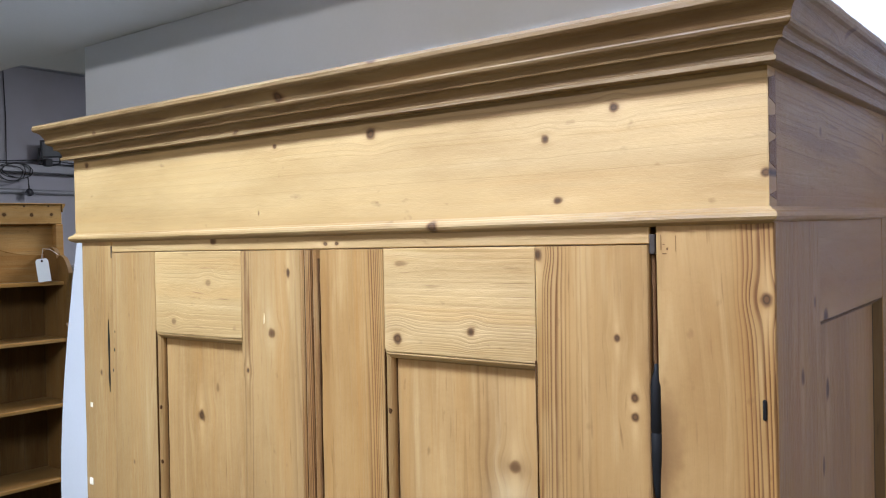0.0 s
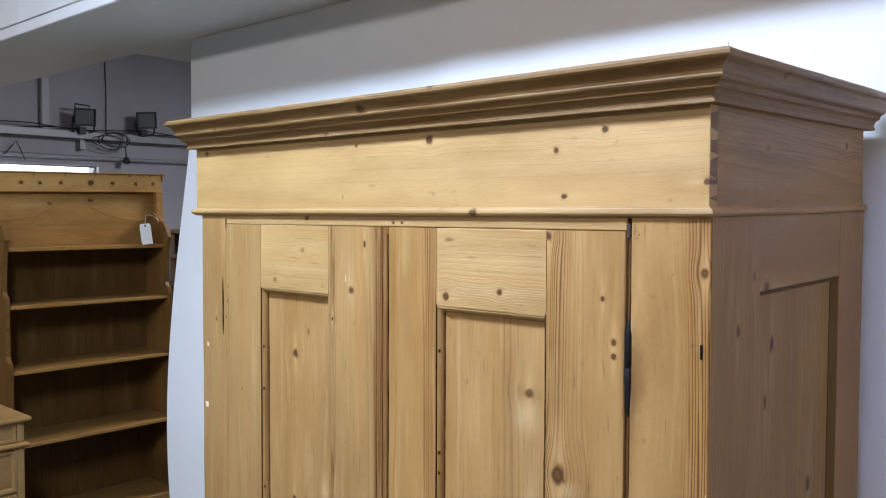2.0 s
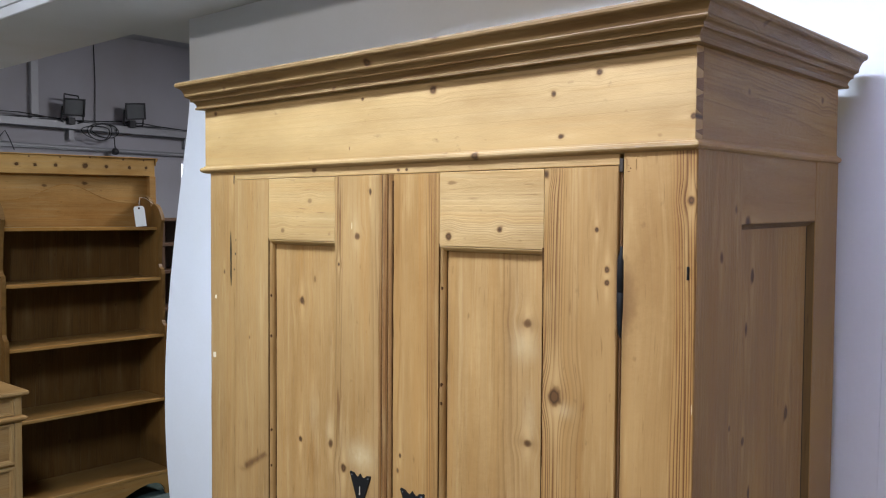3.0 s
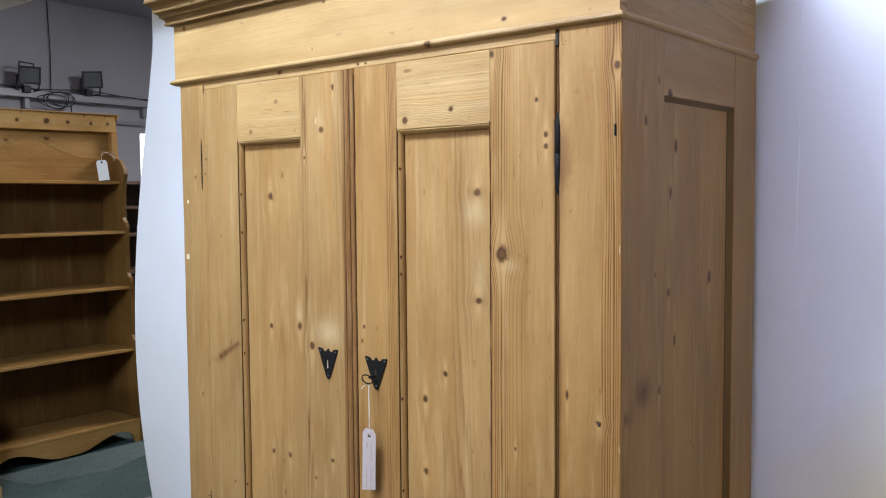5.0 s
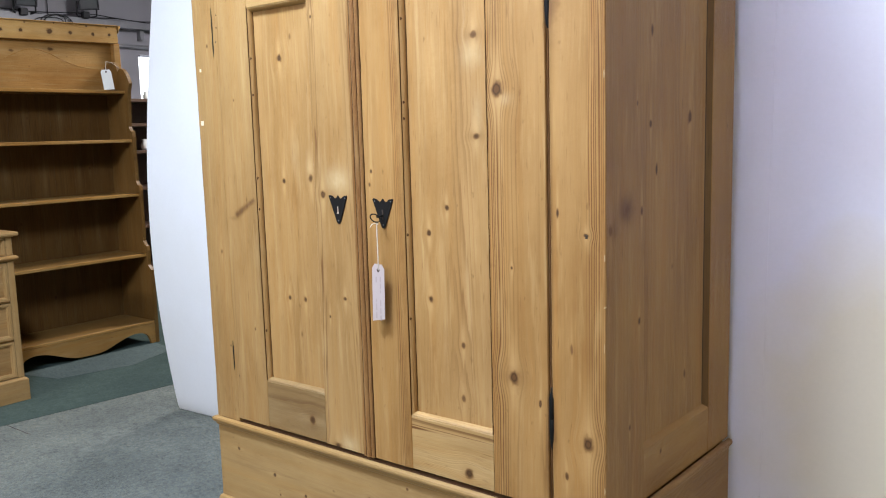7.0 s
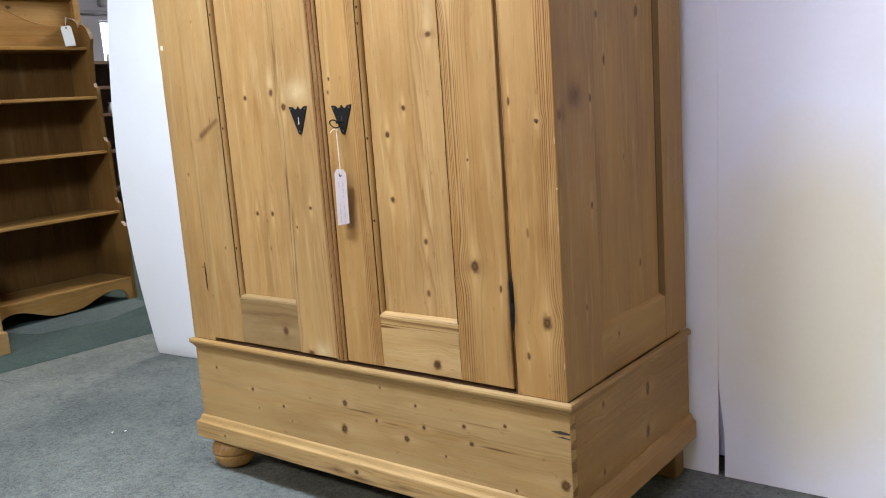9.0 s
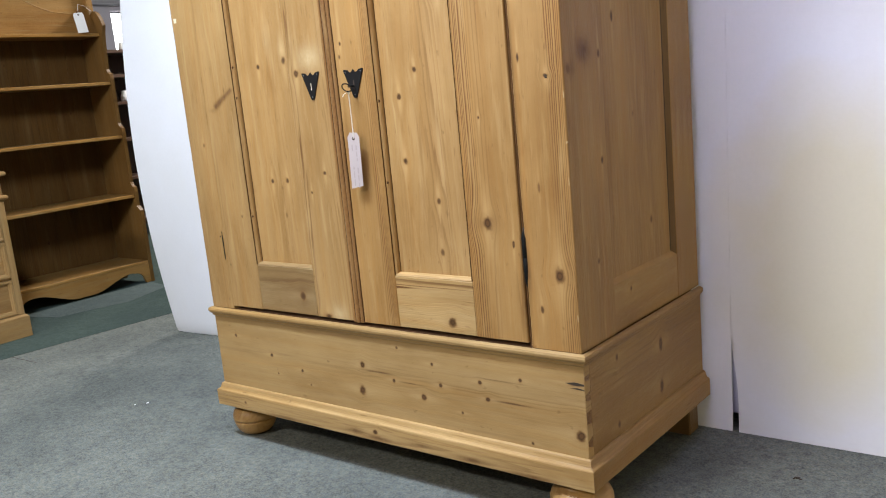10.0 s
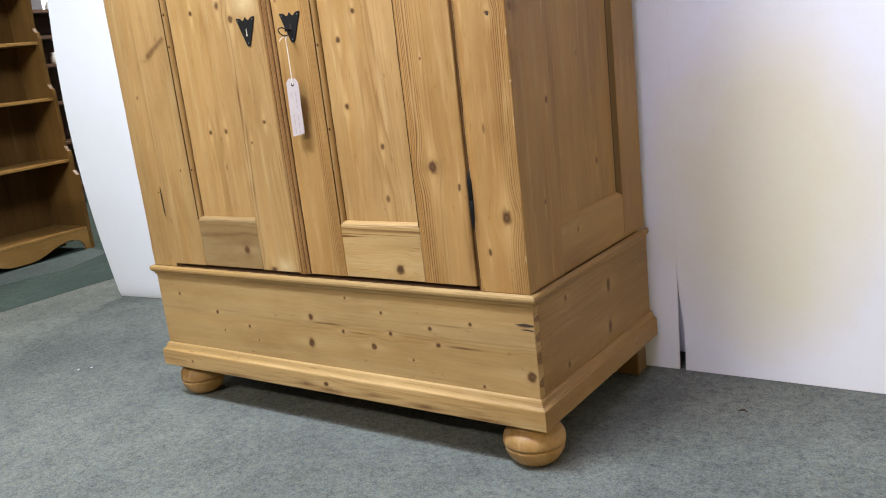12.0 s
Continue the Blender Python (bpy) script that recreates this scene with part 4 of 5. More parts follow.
plinth_pine = pine("pine_plinth", "x", "z", [(0.151, 0.010, 0.007, 1.2, 0.9), (0.150, -0.50, 0.005, 1.2, 0.7)], 0.155, 2600.0, 3.0, 0.5, 0.96, 0.0, 63.0, 0.46, PALE, bands=[(0.150, 0.022, 0.5)], stains_and_shade=[(0.142, -0.06, 0.008, 0.030, 0.95), (0.136, 0.02, 0.006, 0.045, 0.95), (0.144, 0.16, 0.005, 0.030, 0.76), (0.137, 0.31, 0.007, 0.045, 0.95), (0.131, 0.48, 0.005, 0.060, 0.85), (0.132, -0.33, 0.005, 0.08, 0.76)])
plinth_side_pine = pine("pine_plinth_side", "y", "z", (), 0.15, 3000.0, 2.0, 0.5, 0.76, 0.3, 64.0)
BL, BR = -0.609, 0.613
part("base_front", plank(BL, BR, 0.0, 0.024, 0.16, 0.414, "x", 0.0014), base_pine, wardrobe)
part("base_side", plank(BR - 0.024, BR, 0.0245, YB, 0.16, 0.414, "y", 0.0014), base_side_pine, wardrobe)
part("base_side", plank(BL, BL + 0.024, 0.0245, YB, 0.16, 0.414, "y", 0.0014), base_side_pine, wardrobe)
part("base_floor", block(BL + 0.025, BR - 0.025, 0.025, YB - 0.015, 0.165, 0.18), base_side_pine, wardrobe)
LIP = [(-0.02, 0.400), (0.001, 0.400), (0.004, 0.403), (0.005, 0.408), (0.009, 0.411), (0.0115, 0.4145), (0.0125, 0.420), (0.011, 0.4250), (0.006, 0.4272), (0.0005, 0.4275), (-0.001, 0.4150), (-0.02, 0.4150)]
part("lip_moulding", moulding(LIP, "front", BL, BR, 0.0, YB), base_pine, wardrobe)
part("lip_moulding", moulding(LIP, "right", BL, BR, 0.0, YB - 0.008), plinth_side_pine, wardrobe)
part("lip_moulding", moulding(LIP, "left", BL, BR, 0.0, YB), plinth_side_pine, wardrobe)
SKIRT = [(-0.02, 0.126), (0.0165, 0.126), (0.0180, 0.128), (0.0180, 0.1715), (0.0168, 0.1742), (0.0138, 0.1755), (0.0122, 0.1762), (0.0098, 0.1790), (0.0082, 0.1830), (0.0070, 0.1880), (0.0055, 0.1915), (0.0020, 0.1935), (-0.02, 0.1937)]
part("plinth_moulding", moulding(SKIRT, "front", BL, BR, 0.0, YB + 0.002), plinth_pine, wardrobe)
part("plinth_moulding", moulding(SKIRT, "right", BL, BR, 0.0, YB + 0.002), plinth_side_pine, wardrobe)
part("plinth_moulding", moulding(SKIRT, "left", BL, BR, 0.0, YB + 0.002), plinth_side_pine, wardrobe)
for z, h, lean in ((0.372, 0.014, 0.003), (0.330, 0.022, 0.006), (0.284, 0.030, 0.003), (0.226, 0.024, 0.007)):
    part("dovetail", prism([(0.0015, z - h / 2 + lean), (0.021, z - h / 2), (0.022, z + h / 2), (0.0015, z + h / 2 - lean)], "x", BR - 0.004, BR + 0.0006), END_GRAIN, wardrobe, "dark end grain of a dovetail")

for pts in ([(0.566, 0.359), (0.590, 0.363), (0.612, 0.361), (0.612, 0.357), (0.592, 0.356)], [(0.578, 0.349), (0.596, 0.351), (0.612, 0.349), (0.612, 0.3465), (0.597, 0.3475)]):
    part("corner_split", prism(pts, "y", -0.0006, 0.004), DARK_GAP, wardrobe, "dark torn split at the corner")
# feet
foot_pine = pine("pine_foot", "z", "x", (), 0.0, 60.0, 40.0, 0.55, 1.02, 0.3, 71.0, 0.36)
BUN = [(0.030, 0.0), (0.042, 0.001), (0.0495, 0.007), (0.0570, 0.018), (0.0615, 0.028), (0.0636, 0.036), (0.0640, 0.0400), (0.0630, 0.0412), (0.0612, 0.0418), (0.0612, 0.0434), (0.0652, 0.0442), (0.0664, 0.0490), (0.0656, 0.0570), (0.0622, 0.0670), (0.0555, 0.0750), (0.0475, 0.0815), (0.0420, 0.0855), (0.0420, 0.1085)]
for x, y, size in ((-0.572, 0.066, 1.00), (0.560, 0.051, 1.08)):
    z0 = floor_height(x) + 0.003
    smooth(part("bun_foot", lathe([(r * size, z0 + h * (0.1335 - z0) / 0.1085) for r, h in BUN], x, y), foot_pine, wardrobe, "turned round bun foot with an incised ring"))
# back feet get the darkest pine to paint the shade under the case
for x in (-0.565, 0.565):
    part("block_foot", block(x - 0.035, x + 0.033, 0.588, 0.648, floor_height(x, 0.6) + 0.003, 0.127, 0.003), dark_pine, wardrobe, "plain square back foot, coloured dark for the shade there")

# the old case has spread a little towards its back
for ob in wardrobe.children_recursive:
    if ob.type == "MESH" and not ob.name.startswith(("bun_foot", "block_foot")):
        for v in ob.data.vertices:
            v.co.z += 0.029 * max(v.co.y, 0.0) * (v.co.z - 1.05)


# ironwork
def pin_hinge(x, z0, z1, mat, r):
    prof = [(0.0012, z0), (r * 0.50, z0 + 0.006), (r * 0.82, z0 + 0.024), (r * 0.95, z0 + 0.045), (r, (z0 + z1) / 2 - 0.001), (r * 0.88, (z0 + z1) / 2), (r, (z0 + z1) / 2 + 0.001), (r * 0.96, z1 - 0.022), (r * 0.62, z1 - 0.012), (r * 0.42, z1 - 0.008), (0.0022, z1)]
    return smooth(part("pin_hinge", lathe(prof, x, 0.0035, 16), mat, wardrobe, "dark iron pin hinge"))


pin_hinge(0.4885, 1.392, 1.534, BLACK_IRON, 0.0070)
pin_hinge(0.4900, 0.562, 0.692, BLACK_IRON, 0.0068)
for z0, z1, x in ((1.412, 1.540, -0.527), (0.572, 0.655, -0.521)):
    d = (z1 - z0) / 6
    part("hinge_slot", prism([(x + 0.0008, z0), (x + 0.0024, z0 + d), (x + 0.0018, z0 + 2.2 * d), (x + 0.0026, z0 + 3.7 * d), (x + 0.0014, z0 + 5 * d), (x, z1), (x - 0.0012, z0 + 5.3 * d), (x - 0.0022, z0 + 4 * d), (x - 0.0012, z0 + 2.5 * d), (x - 0.0018, z0 + 1.2 * d)], "y", -0.0012, 0.004), BLACK_IRON, wardrobe, "thin dark slit of a buried hinge")
part("hinge_notch", block(0.4845, 0.4905, -0.0008, 0.010, 1.648, 1.6685, 0.0008), DARK_GAP, wardrobe, "dark chipped notch over the door")
for x0, x1, z0, z1 in ((0.4968, 0.4974, 1.652, 1.668), (0.5128, 0.5131, 1.650, 1.667), (0.4985, 0.5030, 1.6478, 1.6488), (0.4990, 0.5012, 1.6575, 1.6583), (0.5030, 0.5045, 1.6520, 1.6545)):
    part("repair_line", block(x0, x1, -0.0006, 0.001, z0, z1), BROWN_STRIP, wardrobe, "scored line of an old repair")
part("nail", tube([(0.6505, -0.0485, 1.886), (0.6505, -0.0485, 1.8945)], 0.0009, None, 6), TRAY_METAL, wardrobe, "thin nail at the cornice mitre")
part("nail", block(0.597, 0.601, -0.0022, 0.004, 1.488, 1.508, 0.0012), BLACK_IRON, wardrobe, "old bent nail")
for x, z, s in ((-0.588, 1.384, 0.0042), (-0.594, 1.245, 0.0062)):
    part("filler_patch", block(x - s * 0.9, x + s * 0.9, -0.0007, 0.004, z - s, z + s, 0.0005), FILLER, wardrobe, "pale square of wood filler")
part("hinge_notch", block(-0.5165, -0.5140, -0.0006, 0.010, 1.648, 1.6690, 0.0006), DARK_GAP, wardrobe, "dark chipped notch over the door")
for x, z, r in ((-0.506, 1.520, 0.0014), (-0.508, 1.488, 0.0018), (-0.513, 1.452, 0.0016), (-0.530, 0.640, 0.0012), (-0.499, 0.560, 0.0014), (0.571, 1.000, 0.0022)):
    part("nail_hole", block(x - r, x + r, -0.0019, 0.003, z - r * 1.6, z + r * 1.6, 0.0005), DARK_GAP, wardrobe, "small dark nail hole")
part("filler_patch", prism([(-0.1162, 1.550), (-0.1138, 1.552), (-0.1130, 1.559), (-0.1146, 1.566), (-0.1160, 1.558)], "y", -0.0020, 0.003), PALE_WAX, left_door, "pale streak of wood filler")


for x, z, a, b in ((0.6080, 1.300, 0.0008, 0.008), (0.6085, 0.868, 0.0020, 0.0022), (0.6082, 0.962, 0.0008, 0.006), (0.6082, 0.790, 0.0008, 0.009), (0.6082, 0.505, 0.0010, 0.008)):
    part("edge_chip", spot(x, z, a, b, -0.0006), PALE_WAX, wardrobe, "pale worn chip on the corner")


def plate(x, z, width, height):
    """Iron escutcheon: a triangle that points down, with a notched upper edge."""
    w = width / 2
    pts = [(-w, 0.0), (-w * 0.94, height * 0.035), (-w * 0.60, height * 0.01), (-w * 0.44, -height * 0.06), (-w * 0.28, -height * 0.085), (-w * 0.14, -height * 0.05), (0.0, height * 0.03), (w * 0.14, -height * 0.05), (w * 0.28, -height * 0.085), (w * 0.44, -height * 0.06), (w * 0.60, height * 0.01), (w * 0.94, height * 0.035), (w, 0.0), (w * 0.20, -height * 0.93), (w * 0.08, -height), (-w * 0.08, -height), (-w * 0.20, -height * 0.93)]
    bm = prism([(x + a, z + b) for a, b in pts][::-1], "y", -0.0040, 0.0)
    ob = part("escutcheon", bm, BLACK_IRON, left_door if x < 0 else right_door, "black iron triangular keyhole plate with notched top")
    for a, b in ((-w * 0.78, -height * 0.06), (w * 0.78, -height * 0.06), (0.0, -height * 0.88)):
        smooth(part("pin", lathe_y(x + a, z + b, 0.0016, -0.0048, -0.003), LAMP_GLASS, ob))
    return ob


def lathe_y(x, z, r, y0, y1, segments=12):
    bm = bmesh.new()
    rings = [[bm.verts.new((x + s * r * math.cos(2 * math.pi * i / segments), y, z + s * r * math.sin(2 * math.pi * i / segments))) for i in range(segments)] for s, y in ((0.5, y0), (1.0, y0 + 0.0006), (1.0, y1))]
    for a, b in zip(rings, rings[1:]):
        for i in range(segments):
            j = (i + 1) % segments
            bm.faces.new((a[i], a[j], b[j], b[i]))
    bm.faces.new(rings[0])
    bm.faces.new(rings[-1][::-1])
    return bm


left_plate = plate(-0.0865, 1.061, 0.060, 0.065)
keyhole = block(-0.0880, -0.0860, -0.0045, -0.003, 1.022, 1.037, 0.0003)
block(-0.0888, -0.0852, -0.0045, -0.003, 1.020, 1.024, 0.0003, keyhole)
part("keyhole", keyhole, FILLER, left_plate, "pale wood showing through the keyhole")
right_plate = plate(0.056, 1.057, 0.062, 0.065)
part("keyhole", block(0.0535, 0.0575, -0.0045, -0.003, 1.012, 1.034, 0.0003), DARK_GAP, right_plate, "dark keyhole")

# key in the lock, string and price tag
key = thing("key", (0.0545, 0.0, 1.02), "small black iron key standing in the wardrobe's lock", "key")
part("shank", tube([(0.0545, 0.012, 1.020), (0.0545, -0.010, 1.020), (0.0545, -0.022, 1.020)], 0.0028), BLACK_IRON, key)
ring = [(0.0545 + 0.0085 * math.cos(a), -0.0285 + 0.0065 * math.cos(a), 1.0175 - 0.0035 * math.cos(a) + 0.0085 * math.sin(a)) for a in [2 * math.pi * i / 24 for i in range(25)]]
part("bow", tube(ring, 0.0014), BLACK_IRON, key)
tag = thing("price_tag", (0.0535, -0.0235, 0.85), "blank-looking pinkish card price tag hanging on white string from the key", "price tag")
turn = Matrix.Translation((0.0535, -0.0235, 0.905)) @ Matrix.Rotation(radians(5), 4, "Z") @ Matrix.Rotation(radians(1.5), 4, "X") @ Matrix.Rotation(radians(2.6), 4, "Y")
card = prism([(-0.0172, -0.126), (0.0172, -0.118), (0.0172, -0.002), (0.010, 0.008), (-0.010, 0.008), (-0.0172, -0.002)], "y", -0.0004, 0.0004)
card.transform(turn)
part("card", card, CARD, tag)
eyelet = lathe_y(0.0, -0.006, 0.0045, -0.0009, 0.0009, 16)
eyelet.transform(turn)
part("eyelet", eyelet, RUST_IRON, tag, "dark punched eyelet")
rows = random.Random(5)
for row in range(2):
    z = -0.022 - 0.0
    x = -0.006 + 0.012 * row
    while z > -0.112:
        step = rows.uniform(0.006, 0.016)
        bar = block(x - 0.0014, x + 0.0014, -0.0007, -0.0003, z - step, z)
        bar.transform(turn)
        if rows.random() < 0.75:
            part("writing", bar, INK, tag, "faint unreadable handwriting")
        else:
            bar.free()
        z -= step + 0.004
part("cord", tube([(0.0540, -0.0238, 0.899), (0.0550, -0.0242, 0.915), (0.0552, -0.0246, 0.95), (0.0550, -0.0248, 0.985), (0.0552, -0.0250, 1.0045), (0.0575, -0.0260, 1.0085), (0.0590, -0.0245, 1.0060), (0.0560, -0.0240, 1.0020)], 0.0011, None, 6), STRING, tag)
part("cord", tube([(0.0552, -0.0252, 1.0045), (0.0520, -0.0285, 1.0060), (0.0470, -0.0320, 1.0030), (0.0440, -0.0345, 0.9975)], 0.0009, None, 6), STRING, tag)

# ---------------------------------------------------------------- the waterfall bookcase
BOOK = (0.41, 0.222, 0.066)
# paler pine that paints the highlight on shelf fronts and arch
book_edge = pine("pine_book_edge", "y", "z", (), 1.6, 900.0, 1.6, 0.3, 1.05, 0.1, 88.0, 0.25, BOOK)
# shelves, sides and back toned down: shade inside the case is in the colour
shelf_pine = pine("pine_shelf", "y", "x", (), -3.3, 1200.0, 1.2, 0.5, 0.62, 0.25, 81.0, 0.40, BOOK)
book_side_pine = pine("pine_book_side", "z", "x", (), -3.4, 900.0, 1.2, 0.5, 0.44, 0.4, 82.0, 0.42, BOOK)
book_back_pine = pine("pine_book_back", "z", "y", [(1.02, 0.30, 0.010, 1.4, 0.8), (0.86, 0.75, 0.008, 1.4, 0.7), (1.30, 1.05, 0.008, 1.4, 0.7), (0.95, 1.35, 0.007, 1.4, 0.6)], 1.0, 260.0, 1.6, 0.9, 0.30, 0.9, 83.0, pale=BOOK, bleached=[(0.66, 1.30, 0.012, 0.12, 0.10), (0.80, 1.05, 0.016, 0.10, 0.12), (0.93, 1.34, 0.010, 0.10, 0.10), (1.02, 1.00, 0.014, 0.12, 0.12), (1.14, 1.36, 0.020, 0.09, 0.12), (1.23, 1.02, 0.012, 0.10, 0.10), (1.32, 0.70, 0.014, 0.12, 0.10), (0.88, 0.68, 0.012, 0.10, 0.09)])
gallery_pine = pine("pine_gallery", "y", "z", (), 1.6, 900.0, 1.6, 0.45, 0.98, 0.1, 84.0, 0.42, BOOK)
BY0, BY1, BBACK = 0.570, 1.472, -3.55
bookcase = thing("bookcase", (-3.38, 1.0, -0.018), "honey pine waterfall bookcase with stepped sides and five empty shelves", "bookcase")
SHELVES = ((0.118, -3.205), (0.528, -3.238), (0.892, -3.268), (1.215, -3.300), (1.504, -3.335))
outline = [(BBACK, -0.017), (-3.50, -0.017), (-3.485, 0.045), (-3.46, 0.062), (-3.30, 0.062), (-3.275, 0.045), (-3.262, -0.017), (-3.200, -0.017), (-3.200, 0.43)]
for (z, x), (z2, x2) in zip(SHELVES[1:], SHELVES[2:] + ((1.66, -3.40),)):
    outline += [(x + 0.006, z - 0.07), (x + 0.010, z + 0.015), (x + 0.004, z + 0.045), (x - 0.014, z + 0.055), (x - 0.026, z + 0.075), (x - 0.024, z + 0.11)]
outline[-6:] = [(-3.312, 1.440), (-3.303, 1.500), (-3.288, 1.545), (-3.300, 1.575), (-3.318, 1.603), (-3.340, 1.625), (-3.368, 1.636), (-3.390, 1.631), (-3.404, 1.617), (-3.412, 1.648), (-3.435, 1.672), (-3.464, 1.681), (-3.492, 1.677), (-3.520, 1.663)]
outline += [(BBACK, 1.655)]
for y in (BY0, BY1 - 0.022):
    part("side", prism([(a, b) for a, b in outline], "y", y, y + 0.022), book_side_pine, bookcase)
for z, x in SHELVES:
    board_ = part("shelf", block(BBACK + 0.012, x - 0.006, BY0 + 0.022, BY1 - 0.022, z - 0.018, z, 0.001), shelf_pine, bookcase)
    part("nosing", block(x - 0.0062, x, BY0 + 0.022, BY1 - 0.022, z - 0.0185, z + 0.0004, 0.003, None, 2), book_edge, board_, "rounded waxed front edge, paler for its highlight")
apron = []
for i in range(61):
    s = i / 60
    u = abs(s - 0.5) * 2
    if u < 0.72:
        z = -0.006 + 0.066 * ease((u - 0.10) / 0.60)
    elif u < 0.93:
        z = -0.012 + 0.072 * math.sqrt(max(0.0, 1 - ((u - 0.72) / 0.21) ** 2))
    else:
        z = -0.017
    apron.append((BY0 + 0.022 + (BY1 - BY0 - 0.044) * s, z))
part("apron", prism(apron + [(BY1 - 0.022, 0.0990), (BY0 + 0.022, 0.0990)], "x", -3.223, -3.2045), gallery_pine, bookcase, "wavy-cut pine apron")
planks = 7
for i in range(planks):
    w = (BY1 - BY0 - 0.044) / planks
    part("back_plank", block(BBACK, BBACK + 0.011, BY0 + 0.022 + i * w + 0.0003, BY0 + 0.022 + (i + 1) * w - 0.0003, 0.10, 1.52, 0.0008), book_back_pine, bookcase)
arch = [(BY0 + 0.022, 1.500)]
for i in range(33):
    s = i / 32
    arch.append((BY0 + 0.022 + (BY1 - BY0 - 0.044) * s, 1.640 + 0.10 * math.exp(-((s - 0.50) / 0.21) ** 2)))
arch.append((BY1 - 0.022, 1.500))
part("gallery_back", prism(arch, "x", BBACK, BBACK + 0.016), gallery_pine, bookcase, "arched gallery board")
part("gallery_edge", tube([(BBACK + 0.0155, a, b + 0.0005) for a, b in arch[1:-1]], 0.0020, None, 8), book_edge, bookcase, "rounded waxed edge of the arch, paler for its highlight")
tag2 = thing("price_tag", (-3.335, 1.27, 1.56), "white card price tag tied to the bookcase", "price tag")
turn2 = Matrix.Translation((-3.330, 1.332, 1.618)) @ Matrix.Rotation(radians(5), 4, "X") @ Matrix.Rotation(radians(-6), 4, "Y") @ Matrix.Rotation(radians(90), 4, "Z")
card2 = prism([(-0.033, -0.112), (0.033, -0.112), (0.033, -0.008), (0.024, 0.004), (-0.024, 0.004), (-0.033, -0.008)], "y", -0.0006, 0.0006)
card2.transform(turn2)
part("card", card2, CARD_WHITE, tag2)
hole2 = lathe_y(0.0, -0.008, 0.006, -0.0012, 0.0012, 14)
hole2.transform(turn2)
part("eyelet", hole2, RUST_IRON, tag2)
part("cord", tube([(-3.330, 1.334, 1.610), (-3.336, 1.338, 1.640), (-3.350, 1.350, 1.672), (-3.372, 1.40, 1.668), (-3.385, 1.448, 1.640)], 0.0013, None, 6), STRING, tag2)

# tall pine cupboard behind the bookcase
cup_pine = pine("pine_cupboard", "y", "z", [(1.862, 0.794, 0.010, 1.2, 1.0), (1.860, 0.891, 0.009, 1.1, 1.0), (1.862, 1.003, 0.010, 1.2, 1.0), (1.863, 1.170, 0.015, 1.2, 1.0), (1.862, 1.296, 0.011, 1.1, 1.0), (1.860, 1.438, 0.010, 1.0, 1.0), (1.862, 1.545, 0.009, 1.0, 1.0), (1.905, 0.86, 0.005, 1.0, 1.0), (1.905, 1.03, 0.005, 1.0, 1.0), (1.905, 1.20, 0.005, 1.0, 1.0), (1.905, 1.40, 0.006, 1.0, 1.0), (1.905, 1.53, 0.005, 1.0, 1.0)], 1.86, 1200.0, 2.0, 0.30, 1.10, 0.1, 85.0, pale=(0.48, 0.29, 0.095))
cup_panel_pine = pine("pine_cupboard_panel", "y", "z", [(1.765, 1.18, 0.010, 2.0, 0.7), (1.75, 0.95, 0.008, 2.0, 0.6)], 1.72, 500.0, 1.6, 0.45, 1.05, 0.1, 86.0, pale=(0.44, 0.25, 0.08))
CX, CL, CR = -3.566, 0.28, 1.606
cupboard = thing("cupboard", (-3.8, 0.95, -0.019), "tall honey pine cupboard standing behind the bookcase", "cupboard")
part("top_rail", block(CX - 0.03, CX, CL, CR - 0.004, 1.812, 1.915, 0.003), cup_pine, cupboard)
part("top_lip", block(CX - 0.03, CX + 0.006, CL, CR, 1.9155, 1.922, 0.002), cup_pine, cupboard)
part("top_ear", prism([(CR + 0.0005, 1.921), (CR + 0.016, 1.921), (CR + 0.014, 1.908), (CR + 0.004, 1.895), (CR + 0.0005, 1.875)], "x", CX - 0.03, CX + 0.004), cup_pine, cupboard)
part("panel", block(CX - 0.045, CX - 0.032, CL + 0.04, CR - 0.04, 0.0, 1.815), cup_panel_pine, cupboard)
part("post", block(CX - 0.035, CX + 0.003, CR - 0.042, CR, -0.018, 1.8115, 0.003), cup_panel_pine, cupboard)
part("post", block(CX - 0.035, CX + 0.003, CL, CL + 0.042, -0.018, 1.8115, 0.003), cup_panel_pine, cupboard)
part("side", block(CX - 0.40, CX - 0.0355, CR - 0.03, CR - 0.002, -0.018, 1.915, 0.002), cup_panel_pine, cupboard)
part("side", block(CX - 0.40, CX - 0.0355, CL + 0.002, CL + 0.03, -0.018, 1.915, 0.002), cup_panel_pine, cupboard)

cupboard.rotation_euler.x = radians(0.97)
cupboard.location.z -= 0.018

# pine pedestal chest
chest_pine = pine("pine_chest", "y", "z", (), 0.5, 700.0, 1.5, 0.4, 0.86, 0.15, 87.0, 0.42, (0.42, 0.262, 0.108))
chest_panel = pine("pine_chest_panel", "y", "z", (), 0.4, 420.0, 1.8, 0.5, 0.76, 0.25, 89.0, 0.42, (0.42, 0.255, 0.104))
chest_post = pine("pine_chest_post", "z", "y", (), 0.4, 900.0, 1.4, 0.4, 0.86, 0.15, 90.0, 0.42, (0.42, 0.262, 0.108))
CF, CY0, CY1 = -2.70, -0.10, 0.418
chest = thing("chest_of_drawers", (-2.95, 0.16, -0.01), "pine pedestal chest with three panelled drawers beside the bookcase", "chest of drawers")
part("body", block(CF - 0.42, CF - 0.018, CY0, CY1, 0.09, 0.7745, 0.003), chest_pine, chest)


